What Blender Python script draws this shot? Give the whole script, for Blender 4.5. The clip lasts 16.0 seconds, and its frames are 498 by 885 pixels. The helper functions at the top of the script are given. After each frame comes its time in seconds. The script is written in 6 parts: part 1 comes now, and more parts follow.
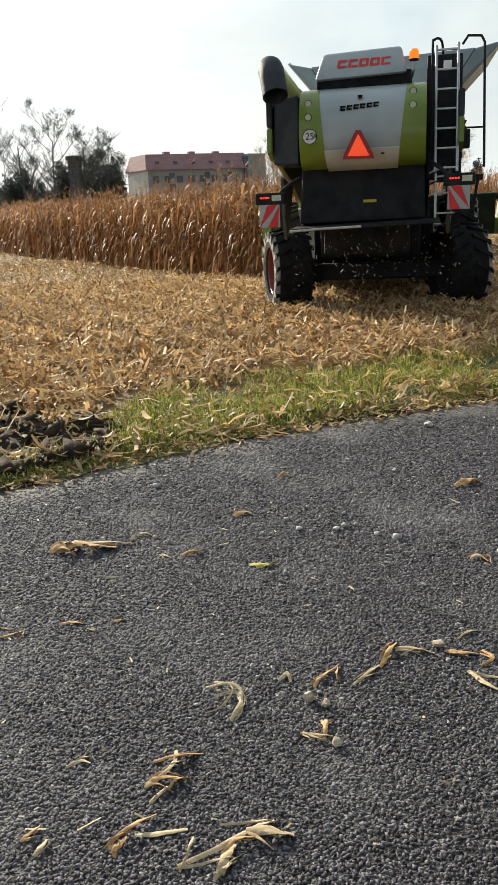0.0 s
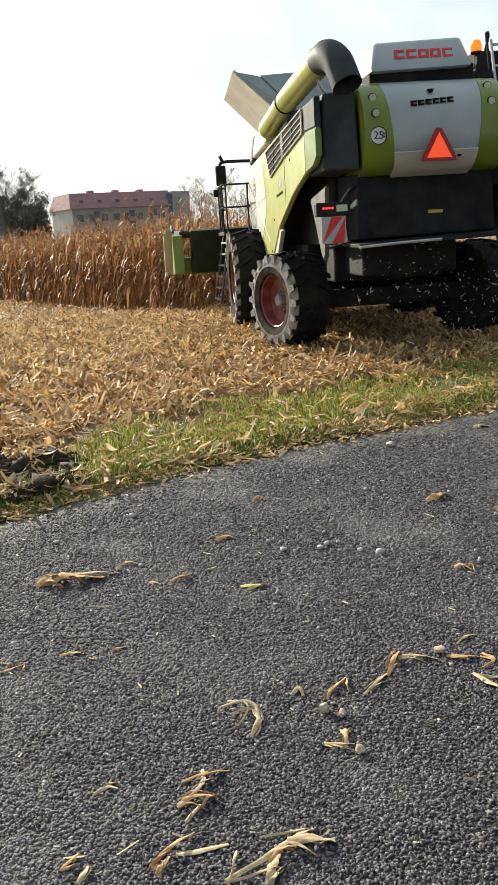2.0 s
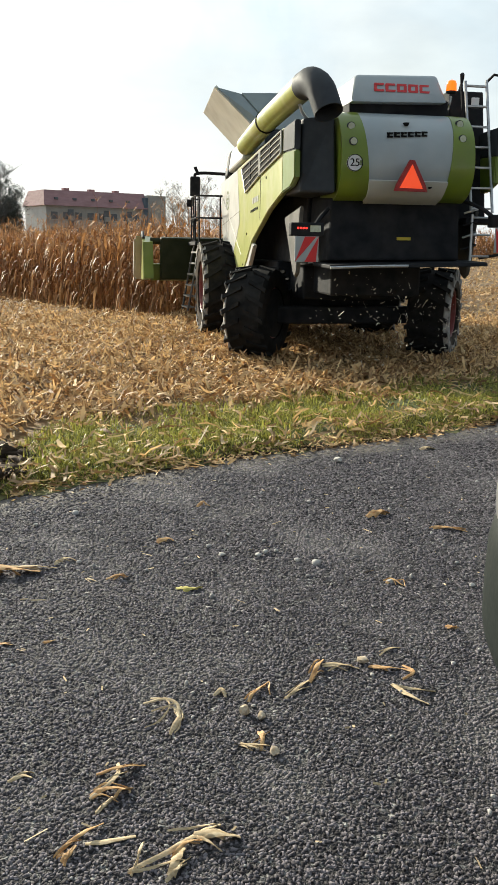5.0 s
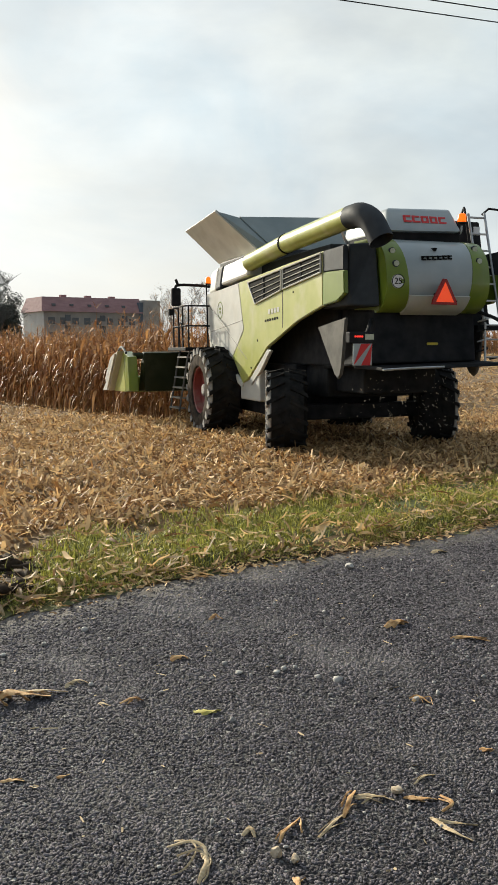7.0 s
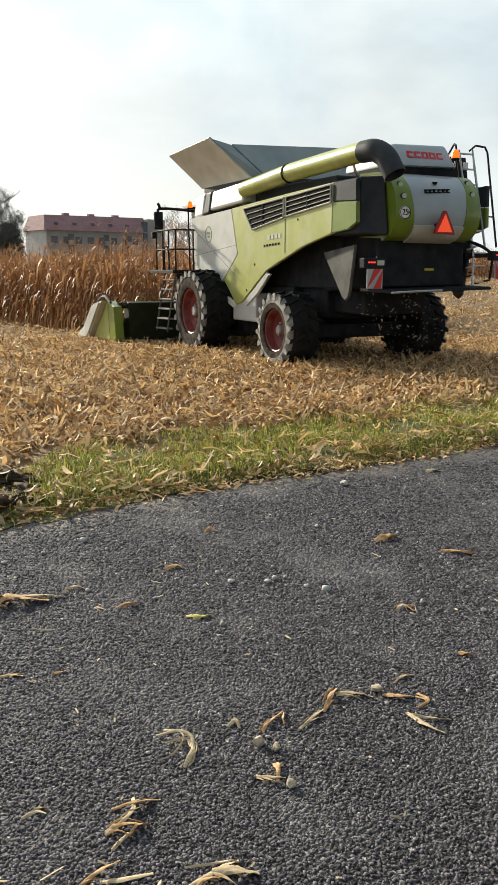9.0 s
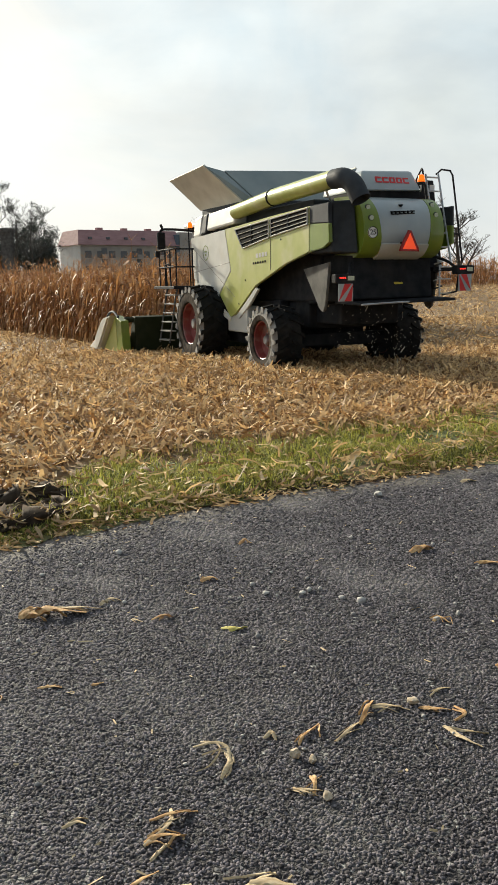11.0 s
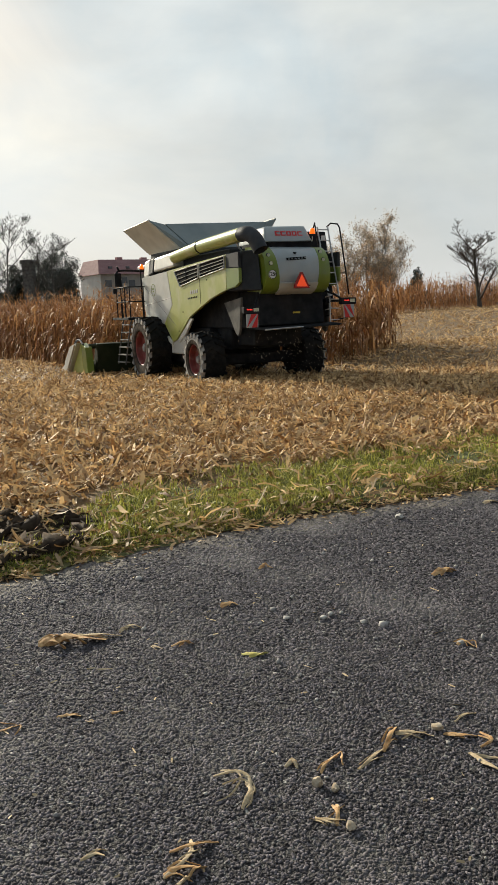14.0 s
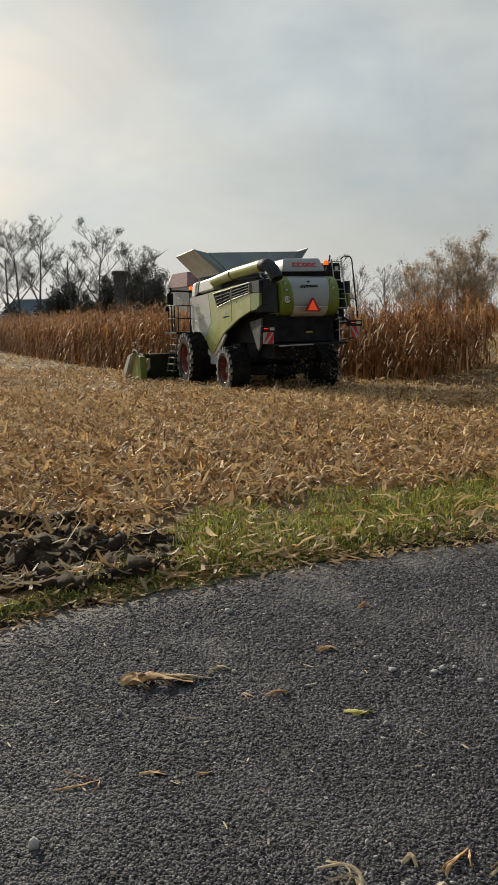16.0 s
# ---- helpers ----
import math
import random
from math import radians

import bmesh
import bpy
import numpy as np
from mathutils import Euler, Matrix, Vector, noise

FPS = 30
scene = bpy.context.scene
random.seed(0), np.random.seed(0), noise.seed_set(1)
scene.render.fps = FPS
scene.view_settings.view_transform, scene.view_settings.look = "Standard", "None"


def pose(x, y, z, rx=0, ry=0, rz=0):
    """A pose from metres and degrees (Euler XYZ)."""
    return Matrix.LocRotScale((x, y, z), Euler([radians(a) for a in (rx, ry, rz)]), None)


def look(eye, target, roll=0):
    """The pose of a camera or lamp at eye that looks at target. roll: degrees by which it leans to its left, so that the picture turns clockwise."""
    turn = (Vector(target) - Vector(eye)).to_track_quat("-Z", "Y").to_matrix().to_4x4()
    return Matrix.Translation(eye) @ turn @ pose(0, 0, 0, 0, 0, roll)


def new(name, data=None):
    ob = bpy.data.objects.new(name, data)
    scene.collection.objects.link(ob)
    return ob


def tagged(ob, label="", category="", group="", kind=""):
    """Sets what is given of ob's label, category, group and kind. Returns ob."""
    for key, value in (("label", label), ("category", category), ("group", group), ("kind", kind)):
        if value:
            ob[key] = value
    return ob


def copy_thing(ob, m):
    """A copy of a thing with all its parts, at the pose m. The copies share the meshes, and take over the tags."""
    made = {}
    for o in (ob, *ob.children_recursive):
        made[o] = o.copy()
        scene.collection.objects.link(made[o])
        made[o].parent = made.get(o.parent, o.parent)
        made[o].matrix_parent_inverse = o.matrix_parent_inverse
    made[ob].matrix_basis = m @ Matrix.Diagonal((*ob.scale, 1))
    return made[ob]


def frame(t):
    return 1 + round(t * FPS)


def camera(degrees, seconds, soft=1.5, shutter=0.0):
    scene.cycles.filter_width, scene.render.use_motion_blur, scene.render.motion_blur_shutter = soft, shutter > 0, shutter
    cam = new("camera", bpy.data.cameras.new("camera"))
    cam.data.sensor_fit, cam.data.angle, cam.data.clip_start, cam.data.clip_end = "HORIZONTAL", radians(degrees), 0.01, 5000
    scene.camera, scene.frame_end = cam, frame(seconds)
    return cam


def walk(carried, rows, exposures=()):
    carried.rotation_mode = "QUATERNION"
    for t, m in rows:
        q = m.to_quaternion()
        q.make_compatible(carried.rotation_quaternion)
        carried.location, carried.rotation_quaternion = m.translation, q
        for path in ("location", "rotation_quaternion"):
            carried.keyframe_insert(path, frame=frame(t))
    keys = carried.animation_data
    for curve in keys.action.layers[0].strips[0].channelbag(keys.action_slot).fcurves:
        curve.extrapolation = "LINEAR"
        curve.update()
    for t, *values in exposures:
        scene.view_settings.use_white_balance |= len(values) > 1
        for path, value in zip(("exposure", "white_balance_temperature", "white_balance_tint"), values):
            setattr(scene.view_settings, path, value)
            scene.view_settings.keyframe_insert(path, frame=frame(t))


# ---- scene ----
cam = camera(34.4, 16.0, soft=1.1)
PATH = [
    (0, (0.25, 0.136, 1.664), (0.012, 2.041, 1.104), -2.6),
    (0.5, (0.272, 0.049, 1.677), (0.045, 1.983, 1.22), -2.2),
    (1, (0.139, 0.039, 1.653), (-0.036, 1.979, 1.196), -3.1),
    (1.5, (0.016, 0.052, 1.638), (-0.094, 1.988, 1.15), -4.3),
    (2, (0.004, 0.043, 1.645), (-0.068, 1.981, 1.156), -3.8),
    (2.5, (0.001, 0.003, 1.649), (-0.045, 1.942, 1.16), -2.2),
    (3, (0.004, -0.006, 1.647), (0.048, 1.935, 1.168), 0.2),
    (5.5, (0.117, -0.034, 1.637), (0.128, 1.913, 1.18), 1.3),
    (6, (0.146, -0.043, 1.65), (0.046, 1.907, 1.219), -0.4),
    (6.4, (0.096, -0.02, 1.68), (-0.014, 1.941, 1.303), -1.0),
    (6.5, (0.067, -0.013, 1.698), (-0.038, 1.972, 1.473), -0.9),
    (7, (-0.021, 0.048, 1.702), (0.018, 2.035, 1.473), -0.3),
    (7.5, (-0.059, 0.047, 1.662), (0.09, 2.019, 1.364), 0.6),
    (8, (-0.012, 0.013, 1.661), (0.128, 1.977, 1.314), 0.8),
    (8.5, (0.003, 0.008, 1.649), (0.044, 1.968, 1.251), 0.4),
    (9, (0.04, -0.013, 1.662), (0.066, 1.943, 1.247), 0.2),
    (9.5, (0.046, -0.031, 1.665), (0.071, 1.926, 1.252), 0.2),
    (10, (0.048, -0.053, 1.677), (0.057, 1.903, 1.263), 0.0),
    (10.2, (0.037, -0.054, 1.683), (0.027, 1.902, 1.268), 0.1),
    (12.3, (0.046, 0.007, 1.664), (-0.061, 1.976, 1.329), -2.0),
    (12.5, (0.038, 0.009, 1.663), (-0.071, 1.977, 1.323), -2.0),
    (13, (0.039, 0.006, 1.665), (-0.07, 1.974, 1.325), -2.1),
    (13.5, (0.049, 0.001, 1.669), (-0.058, 1.971, 1.339), -2.1),
    (14, (0.059, -0.022, 1.668), (-0.05, 1.948, 1.341), -2.0),
    (14.5, (0.061, -0.046, 1.668), (-0.035, 1.926, 1.347), -1.2),
    (15, (0.061, 0.039, 1.683), (-0.114, 2.009, 1.389), -1.0),
    (15.5, (0.048, 0.151, 1.689), (-0.218, 2.112, 1.405), -1.1),
    (16, (-0.104, 0.362, 1.672), (-0.41, 2.317, 1.383), -0.6),
]
walk(cam, [(t, look(eye, target, roll)) for t, eye, target, roll in PATH],
     exposures=[(0, 0.62, 6500, 8.5), (0.5, 0.42, 6500, 8.5), (1.0, 0.38, 6500, 8.5), (1.5, 0.76, 6500, 8.5), (2.5, 0.84, 6500, 8.5), (5.5, 0.70, 6500, 9), (6.0, 0.58, 6500, 9.5), (6.5, 0.24, 6500, 10),
                (7, 0.44, 6550, 10), (9, 0.60, 6550, 9.5), (10.2, 0.56, 6600, 9.5), (12.5, 0.34, 6700, 10), (14, 0.23, 6700, 10.5), (15, 0.00, 6700, 10.5), (15.5, -0.14, 6700, 10.5), (16, -0.14, 6650, 10)])

# pose of the combine harvester: seconds, x, y, heading in degrees, height
COMB = [
    (0, 0.489, 10.937, -4.86, 0.018),
    (0.5, 0.846, 10.430, -1.32, 0.059),
    (1, 1.200, 9.940, 1.97, 0.110),
    (1.5, 1.560, 9.601, 5.26, 0.152),
    (2, 1.903, 9.301, 8.15, 0.157),
    (2.5, 1.969, 9.176, 8.69, 0.129),
    (3, 1.870, 9.245, 7.76, 0.150),
    (5.5, 2.108, 9.685, 9.99, 0.122),
    (6, 2.414, 9.942, 12.84, 0.119),
    (6.4, 2.611, 10.219, 15.18, 0.111),
    (6.5, 2.635, 10.331, 15.89, 0.108),
    (7, 2.750, 10.854, 18.46, 0.109),
    (7.5, 2.919, 11.296, 21.42, 0.083),
    (8, 3.075, 11.707, 23.97, 0.069),
    (8.5, 3.119, 12.048, 25.28, 0.059),
    (9, 3.034, 12.340, 25.62, 0.045),
    (9.5, 2.880, 12.673, 25.99, 0.046),
    (10, 2.662, 12.966, 25.89, 0.013),
    (10.2, 2.559, 13.025, 25.56, -0.006),
    (12.3, 1.648, 15.309, 28.16, -0.026),
    (12.5, 1.474, 15.528, 28.30, -0.030),
    (13, 1.110, 16.142, 28.69, -0.073),
    (13.5, 0.735, 16.702, 28.63, -0.074),
    (14, 0.287, 17.492, 29.02, -0.099),
    (14.5, -0.206, 18.397, 29.50, -0.090),
    (15, -0.720, 19.200, 29.34, -0.090),
    (15.5, -1.174, 19.912, 28.99, -0.145),
    (16, -1.684, 20.771, 28.89, -0.178),
]

# ---- light ----
SUN_AZ, SUN_EL = radians(-38), radians(20.5)      # azimuth from +y, clockwise seen from above
SUN_DIR = Vector((math.sin(SUN_AZ) * math.cos(SUN_EL), math.cos(SUN_AZ) * math.cos(SUN_EL), math.sin(SUN_EL)))


def make_world():
    world = bpy.data.worlds.new("hazy_sky")
    scene.world = world
    world.use_nodes = True
    nt = world.node_tree
    N, L = nt.nodes, nt.links
    bg = N["Background"]
    sky = N.new("ShaderNodeTexSky")
    sky.sky_type, sky.sun_disc = "NISHITA", False
    sky.sun_elevation, sky.sun_rotation = SUN_EL, SUN_AZ
    sky.air_density, sky.dust_density = 1.0, 2.5
    gain = N.new("ShaderNodeVectorMath")
    gain.operation = "SCALE"
    gain.inputs["Scale"].default_value = 0.050
    L.new(sky.outputs[0], gain.inputs[0])
    tc = N.new("ShaderNodeTexCoord")
    mp = N.new("ShaderNodeMapping")
    mp.inputs["Scale"].default_value = (1.0, 1.0, 2.6)
    L.new(tc.outputs["Generated"], mp.inputs[0])
    no = N.new("ShaderNodeTexNoise")
    no.inputs["Scale"].default_value, no.inputs["Detail"].default_value, no.inputs["Roughness"].default_value = 2.3, 6, 0.5
    L.new(mp.outputs[0], no.inputs["Vector"])
    cover = N.new("ShaderNodeMapRange")
    cover.inputs[1].default_value, cover.inputs[2].default_value = 0.36, 0.66
    cover.inputs[3].default_value, cover.inputs[4].default_value = 0.50, 0.98
    L.new(no.outputs["Fac"], cover.inputs[0])
    # thin cloud is whitest round the veiled sun
    dot = N.new("ShaderNodeVectorMath")
    dot.operation = "DOT_PRODUCT"
    dot.inputs[1].default_value = SUN_DIR
    L.new(tc.outputs["Generated"], dot.inputs[0])
    half = N.new("ShaderNodeMath")
    half.operation = "MULTIPLY_ADD"
    half.inputs[1].default_value, half.inputs[2].default_value = 0.5, 0.5
    L.new(dot.outputs["Value"], half.inputs[0])
    cl = N.new("ShaderNodeValToRGB")
    e = cl.color_ramp.elements
    e[0].position, e[0].color = 0.15, (0.20, 0.235, 0.27, 1)
    e[1].position, e[1].color = 0.64, (0.53, 0.64, 0.735, 1)
    e = cl.color_ramp.elements.new(0.82)
    e.color = (0.66, 0.725, 0.745, 1)
    e = cl.color_ramp.elements.new(1.0)
    e.color = (0.95, 0.98, 0.96, 1)
    L.new(half.outputs[0], cl.inputs[0])
    mix = N.new("ShaderNodeMix")
    mix.data_type = "RGBA"
    L.new(cover.outputs[0], mix.inputs[0])
    L.new(gain.outputs[0], mix.inputs[6])
    L.new(cl.outputs[0], mix.inputs[7])
    # torn cloud: cream tops, blue-grey thin places
    wisp = N.new("ShaderNodeTexNoise")
    wisp.inputs["Scale"].default_value, wisp.inputs["Detail"].default_value = 3.8, 8
    wisp.inputs["Roughness"].default_value, wisp.inputs["Distortion"].default_value = 0.55, 0.5
    m2 = N.new("ShaderNodeMapping")
    m2.inputs["Scale"].default_value, m2.inputs["Rotation"].default_value = (1.0, 1.0, 1.7), (0.35, 0.2, 0)
    L.new(tc.outputs["Generated"], m2.inputs[0])
    L.new(m2.outputs[0], wisp.inputs["Vector"])
    tint = N.new("ShaderNodeValToRGB")
    e = tint.color_ramp.elements
    e[0].position, e[0].color = 0.34, (0.84, 0.91, 0.96, 1)
    e[1].position, e[1].color = 0.68, (1.10, 1.09, 1.05, 1)
    e = tint.color_ramp.elements.new(0.50)
    e.color = (0.97, 0.99, 1.0, 1)
    L.new(wisp.outputs["Fac"], tint.inputs[0])
    torn = N.new("ShaderNodeMix")
    torn.data_type, torn.blend_type = "RGBA", "MULTIPLY"
    torn.inputs[0].default_value = 1.0
    L.new(mix.outputs[2], torn.inputs[6])
    L.new(tint.outputs[0], torn.inputs[7])
    # pale haze over the horizon
    sep = N.new("ShaderNodeSeparateXYZ")
    L.new(tc.outputs["Generated"], sep.inputs[0])
    low = N.new("ShaderNodeMapRange")
    low.inputs[1].default_value, low.inputs[2].default_value = 0.0, 0.20
    low.inputs[3].default_value, low.inputs[4].default_value = 0.75, 0.0
    L.new(sep.outputs[2], low.inputs[0])
    haze = N.new("ShaderNodeMix")
    haze.data_type = "RGBA"
    haze.inputs[7].default_value = (0.80, 0.83, 0.83, 1)
    L.new(low.outputs[0], haze.inputs[0])
    L.new(torn.outputs[2], haze.inputs[6])
    L.new(haze.outputs[2], bg.inputs[0])
    bg.inputs[1].default_value = 0.85


make_world()
sun = new("sun", bpy.data.lights.new("sun", "SUN"))
sun.data.energy, sun.data.angle, sun.data.color = 5.0, radians(1.5), (0.99, 0.93, 0.77)
sun.matrix_world = look(SUN_DIR * 50, (0, 0, 0))


# ---- materials ----
def surface(name, c1, c2, scale=6.0, rough=0.6, metal=0.0, bump=0.0, bscale=60.0, c3=None, s3=1.2, stretch=(1, 1, 1), rand="", coat=0.0, trans=0.0, dirt=0.5, spec=0.4):
    """Two colours mixed by fine noise, a third by broad patches, fine relief."""
    m = bpy.data.materials.new(name)
    m.use_nodes = True
    N, L = m.node_tree.nodes, m.node_tree.links
    b = N["Principled BSDF"]
    b.inputs["Metallic"].default_value = metal
    b.inputs["Coat Weight"].default_value = coat
    b.inputs["Specular IOR Level"].default_value = spec
    tc = N.new("ShaderNodeTexCoord")
    mp = N.new("ShaderNodeMapping")
    mp.inputs["Scale"].default_value = stretch
    L.new(tc.outputs["Object"], mp.inputs[0])

    def tex(s, d=5):
        n = N.new("ShaderNodeTexNoise")
        n.inputs["Scale"].default_value, n.inputs["Detail"].default_value = s, d
        L.new(mp.outputs[0], n.inputs["Vector"])
        return n.outputs["Fac"]

    def ramp(src, a, z):
        r = N.new("ShaderNodeMapRange")
        r.inputs[1].default_value, r.inputs[2].default_value = a, z
        L.new(src, r.inputs[0])
        return r.outputs[0]

    def mixed(f, a, z):
        x = N.new("ShaderNodeMix")
        x.data_type = "RGBA"
        L.new(f, x.inputs[0])
        for v, i in ((a, 6), (z, 7)):
            if isinstance(v, tuple):
                x.inputs[i].default_value = (*v, 1)
            else:
                L.new(v, x.inputs[i])
        return x.outputs[2]

    fine = tex(scale)
    if rand == "island":
        fine = N.new("ShaderNodeNewGeometry").outputs["Random Per Island"]
        col = mixed(fine, c1, c2)
    elif rand == "object":
        fine = N.new("ShaderNodeObjectInfo").outputs["Random"]
        col = mixed(fine, c1, c2)
    else:
        col = mixed(ramp(fine, 0.35, 0.65), c1, c2)
    if c3:
        f3 = ramp(tex(s3, 6), 0.5, 0.72)
        k = N.new("ShaderNodeMath")
        k.operation = "MULTIPLY"
        k.inputs[1].default_value = dirt
        L.new(f3, k.inputs[0])
        col = mixed(k.outputs[0], col, c3)
    L.new(col, b.inputs["Base Color"])
    rr = N.new("ShaderNodeMapRange")
    rr.inputs[3].default_value, rr.inputs[4].default_value = max(0.03, rough - 0.1), min(1, rough + 0.1)
    L.new(tex(scale * 2.3), rr.inputs[0])
    L.new(rr.outputs[0], b.inputs["Roughness"])
    if bump:
        bp = N.new("ShaderNodeBump")
        bp.inputs["Strength"].default_value, bp.inputs["Distance"].default_value = min(1, bump * 60), bump
        L.new(tex(bscale, 4), bp.inputs["Height"])
        L.new(bp.outputs[0], b.inputs["Normal"])
    if trans:
        t = N.new("ShaderNodeBsdfTranslucent")
        L.new(col, t.inputs[0])
        x = N.new("ShaderNodeMixShader")
        x.inputs[0].default_value = trans
        L.new(b.outputs[0], x.inputs[1])
        L.new(t.outputs[0], x.inputs[2])
        L.new(x.outputs[0], N["Material Output"].inputs[0])
    return m


def glowing(name, col, power):
    m = surface(name, col, col, rough=0.3)
    b = m.node_tree.nodes["Principled BSDF"]
    b.inputs["Emission Color"].default_value, b.inputs["Emission Strength"].default_value = (*col, 1), power
    return m


def asphalt_material():
    m = bpy.data.materials.new("worn_asphalt")
    m.use_nodes = True
    N, L = m.node_tree.nodes, m.node_tree.links
    b = N["Principled BSDF"]
    tc = N.new("ShaderNodeTexCoord")
    warp = N.new("ShaderNodeTexNoise")
    warp.inputs["Scale"].default_value = 60
    L.new(tc.outputs["Object"], warp.inputs["Vector"])
    off = N.new("ShaderNodeVectorMath")
    off.operation = "MULTIPLY_ADD"
    off.inputs[1].default_value = (0.030, 0.030, 0.0)
    L.new(warp.outputs["Color"], off.inputs[0])
    L.new(tc.outputs["Object"], off.inputs[2])

    def cells(scale, feature):
        v = N.new("ShaderNodeTexVoronoi")
        v.voronoi_dimensions = "2D"
        v.feature = feature
        v.inputs["Scale"].default_value = scale
        L.new(off.outputs[0], v.inputs["Vector"])
        return v
    stone, edge, small = cells(62, "F1"), cells(62, "DISTANCE_TO_EDGE"), cells(150, "F1")
    sep = N.new("ShaderNodeSeparateColor")
    L.new(stone.outputs["Color"], sep.inputs[0])
    r = N.new("ShaderNodeValToRGB")
    cr = r.color_ramp
    cr.elements[0].position, cr.elements[0].color = 0.0, (0.040, 0.035, 0.039, 1)
    cr.elements[1].position, cr.elements[1].color = 0.72, (0.101, 0.092, 0.098, 1)
    e = cr.elements.new(0.93)
    e.color = (0.23, 0.225, 0.22, 1)
    e = cr.elements.new(0.985)
    e.color = (0.46, 0.44, 0.41, 1)
    L.new(sep.outputs[0], r.inputs[0])
    gap = N.new("ShaderNodeMapRange")
    gap.inputs[1].default_value, gap.inputs[2].default_value = -0.05, 0.42
    L.new(edge.outputs["Distance"], gap.inputs[0])
    dark = N.new("ShaderNodeMix")
    dark.data_type = "RGBA"
    dark.inputs[6].default_value = (0.014, 0.013, 0.013, 1)
    L.new(gap.outputs[0], dark.inputs[0])
    L.new(r.outputs[0], dark.inputs[7])
    # pale dust in broad patches
    pn = N.new("ShaderNodeTexNoise")
    pn.inputs["Scale"].default_value, pn.inputs["Detail"].default_value = 1.3, 5
    L.new(tc.outputs["Object"], pn.inputs["Vector"])
    pr = N.new("ShaderNodeMapRange")
    pr.inputs[1].default_value, pr.inputs[2].default_value, pr.inputs[4].default_value = 0.52, 0.80, 0.60
    L.new(pn.outputs["Fac"], pr.inputs[0])
    dust = N.new("ShaderNodeMix")
    dust.data_type = "RGBA"
    dust.inputs[7].default_value = (0.20, 0.188, 0.17, 1)
    L.new(pr.outputs[0], dust.inputs[0])
    L.new(dark.outputs[2], dust.inputs[6])
    # dry earth trodden over the margin of the road
    at = N.new("ShaderNodeAttribute")
    at.attribute_name = "margin"
    en = N.new("ShaderNodeTexNoise")
    en.inputs["Scale"].default_value, en.inputs["Detail"].default_value = 3.4, 7
    L.new(tc.outputs["Object"], en.inputs["Vector"])
    es = N.new("ShaderNodeMath")
    es.operation = "MULTIPLY_ADD"
    es.inputs[1].default_value = 1.5
    L.new(en.outputs["Fac"], es.inputs[0])
    L.new(at.outputs["Fac"], es.inputs[2])
    er = N.new("ShaderNodeMapRange")
    er.inputs[1].default_value, er.inputs[2].default_value, er.inputs[4].default_value = 1.10, 1.65, 0.85
    L.new(es.outputs[0], er.inputs[0])
    earth = N.new("ShaderNodeMix")
    earth.data_type = "RGBA"
    earth.inputs[7].default_value = (0.205, 0.175, 0.145, 1)
    L.new(er.outputs[0], earth.inputs[0])
    L.new(dust.outputs[2], earth.inputs[6])
    L.new(earth.outputs[2], b.inputs["Base Color"])
    b.inputs["Roughness"].default_value = 0.72
    b.inputs["Specular IOR Level"].default_value = 0.25
    hs = N.new("ShaderNodeMath")
    hs.operation = "MULTIPLY_ADD"
    hs.inputs[1].default_value = 0.8
    L.new(gap.outputs[0], hs.inputs[0])
    L.new(sep.outputs[1], hs.inputs[2])
    bp = N.new("ShaderNodeBump")
    bp.inputs["Strength"].default_value, bp.inputs["Distance"].default_value = 1.0, 0.007
    L.new(hs.outputs[0], bp.inputs["Height"])
    b2 = N.new("ShaderNodeBump")
    b2.inputs["Strength"].default_value, b2.inputs["Distance"].default_value = 0.5, 0.0015
    L.new(small.outputs["Distance"], b2.inputs["Height"])
    L.new(bp.outputs[0], b2.inputs["Normal"])
    L.new(b2.outputs[0], b.inputs["Normal"])
    return m


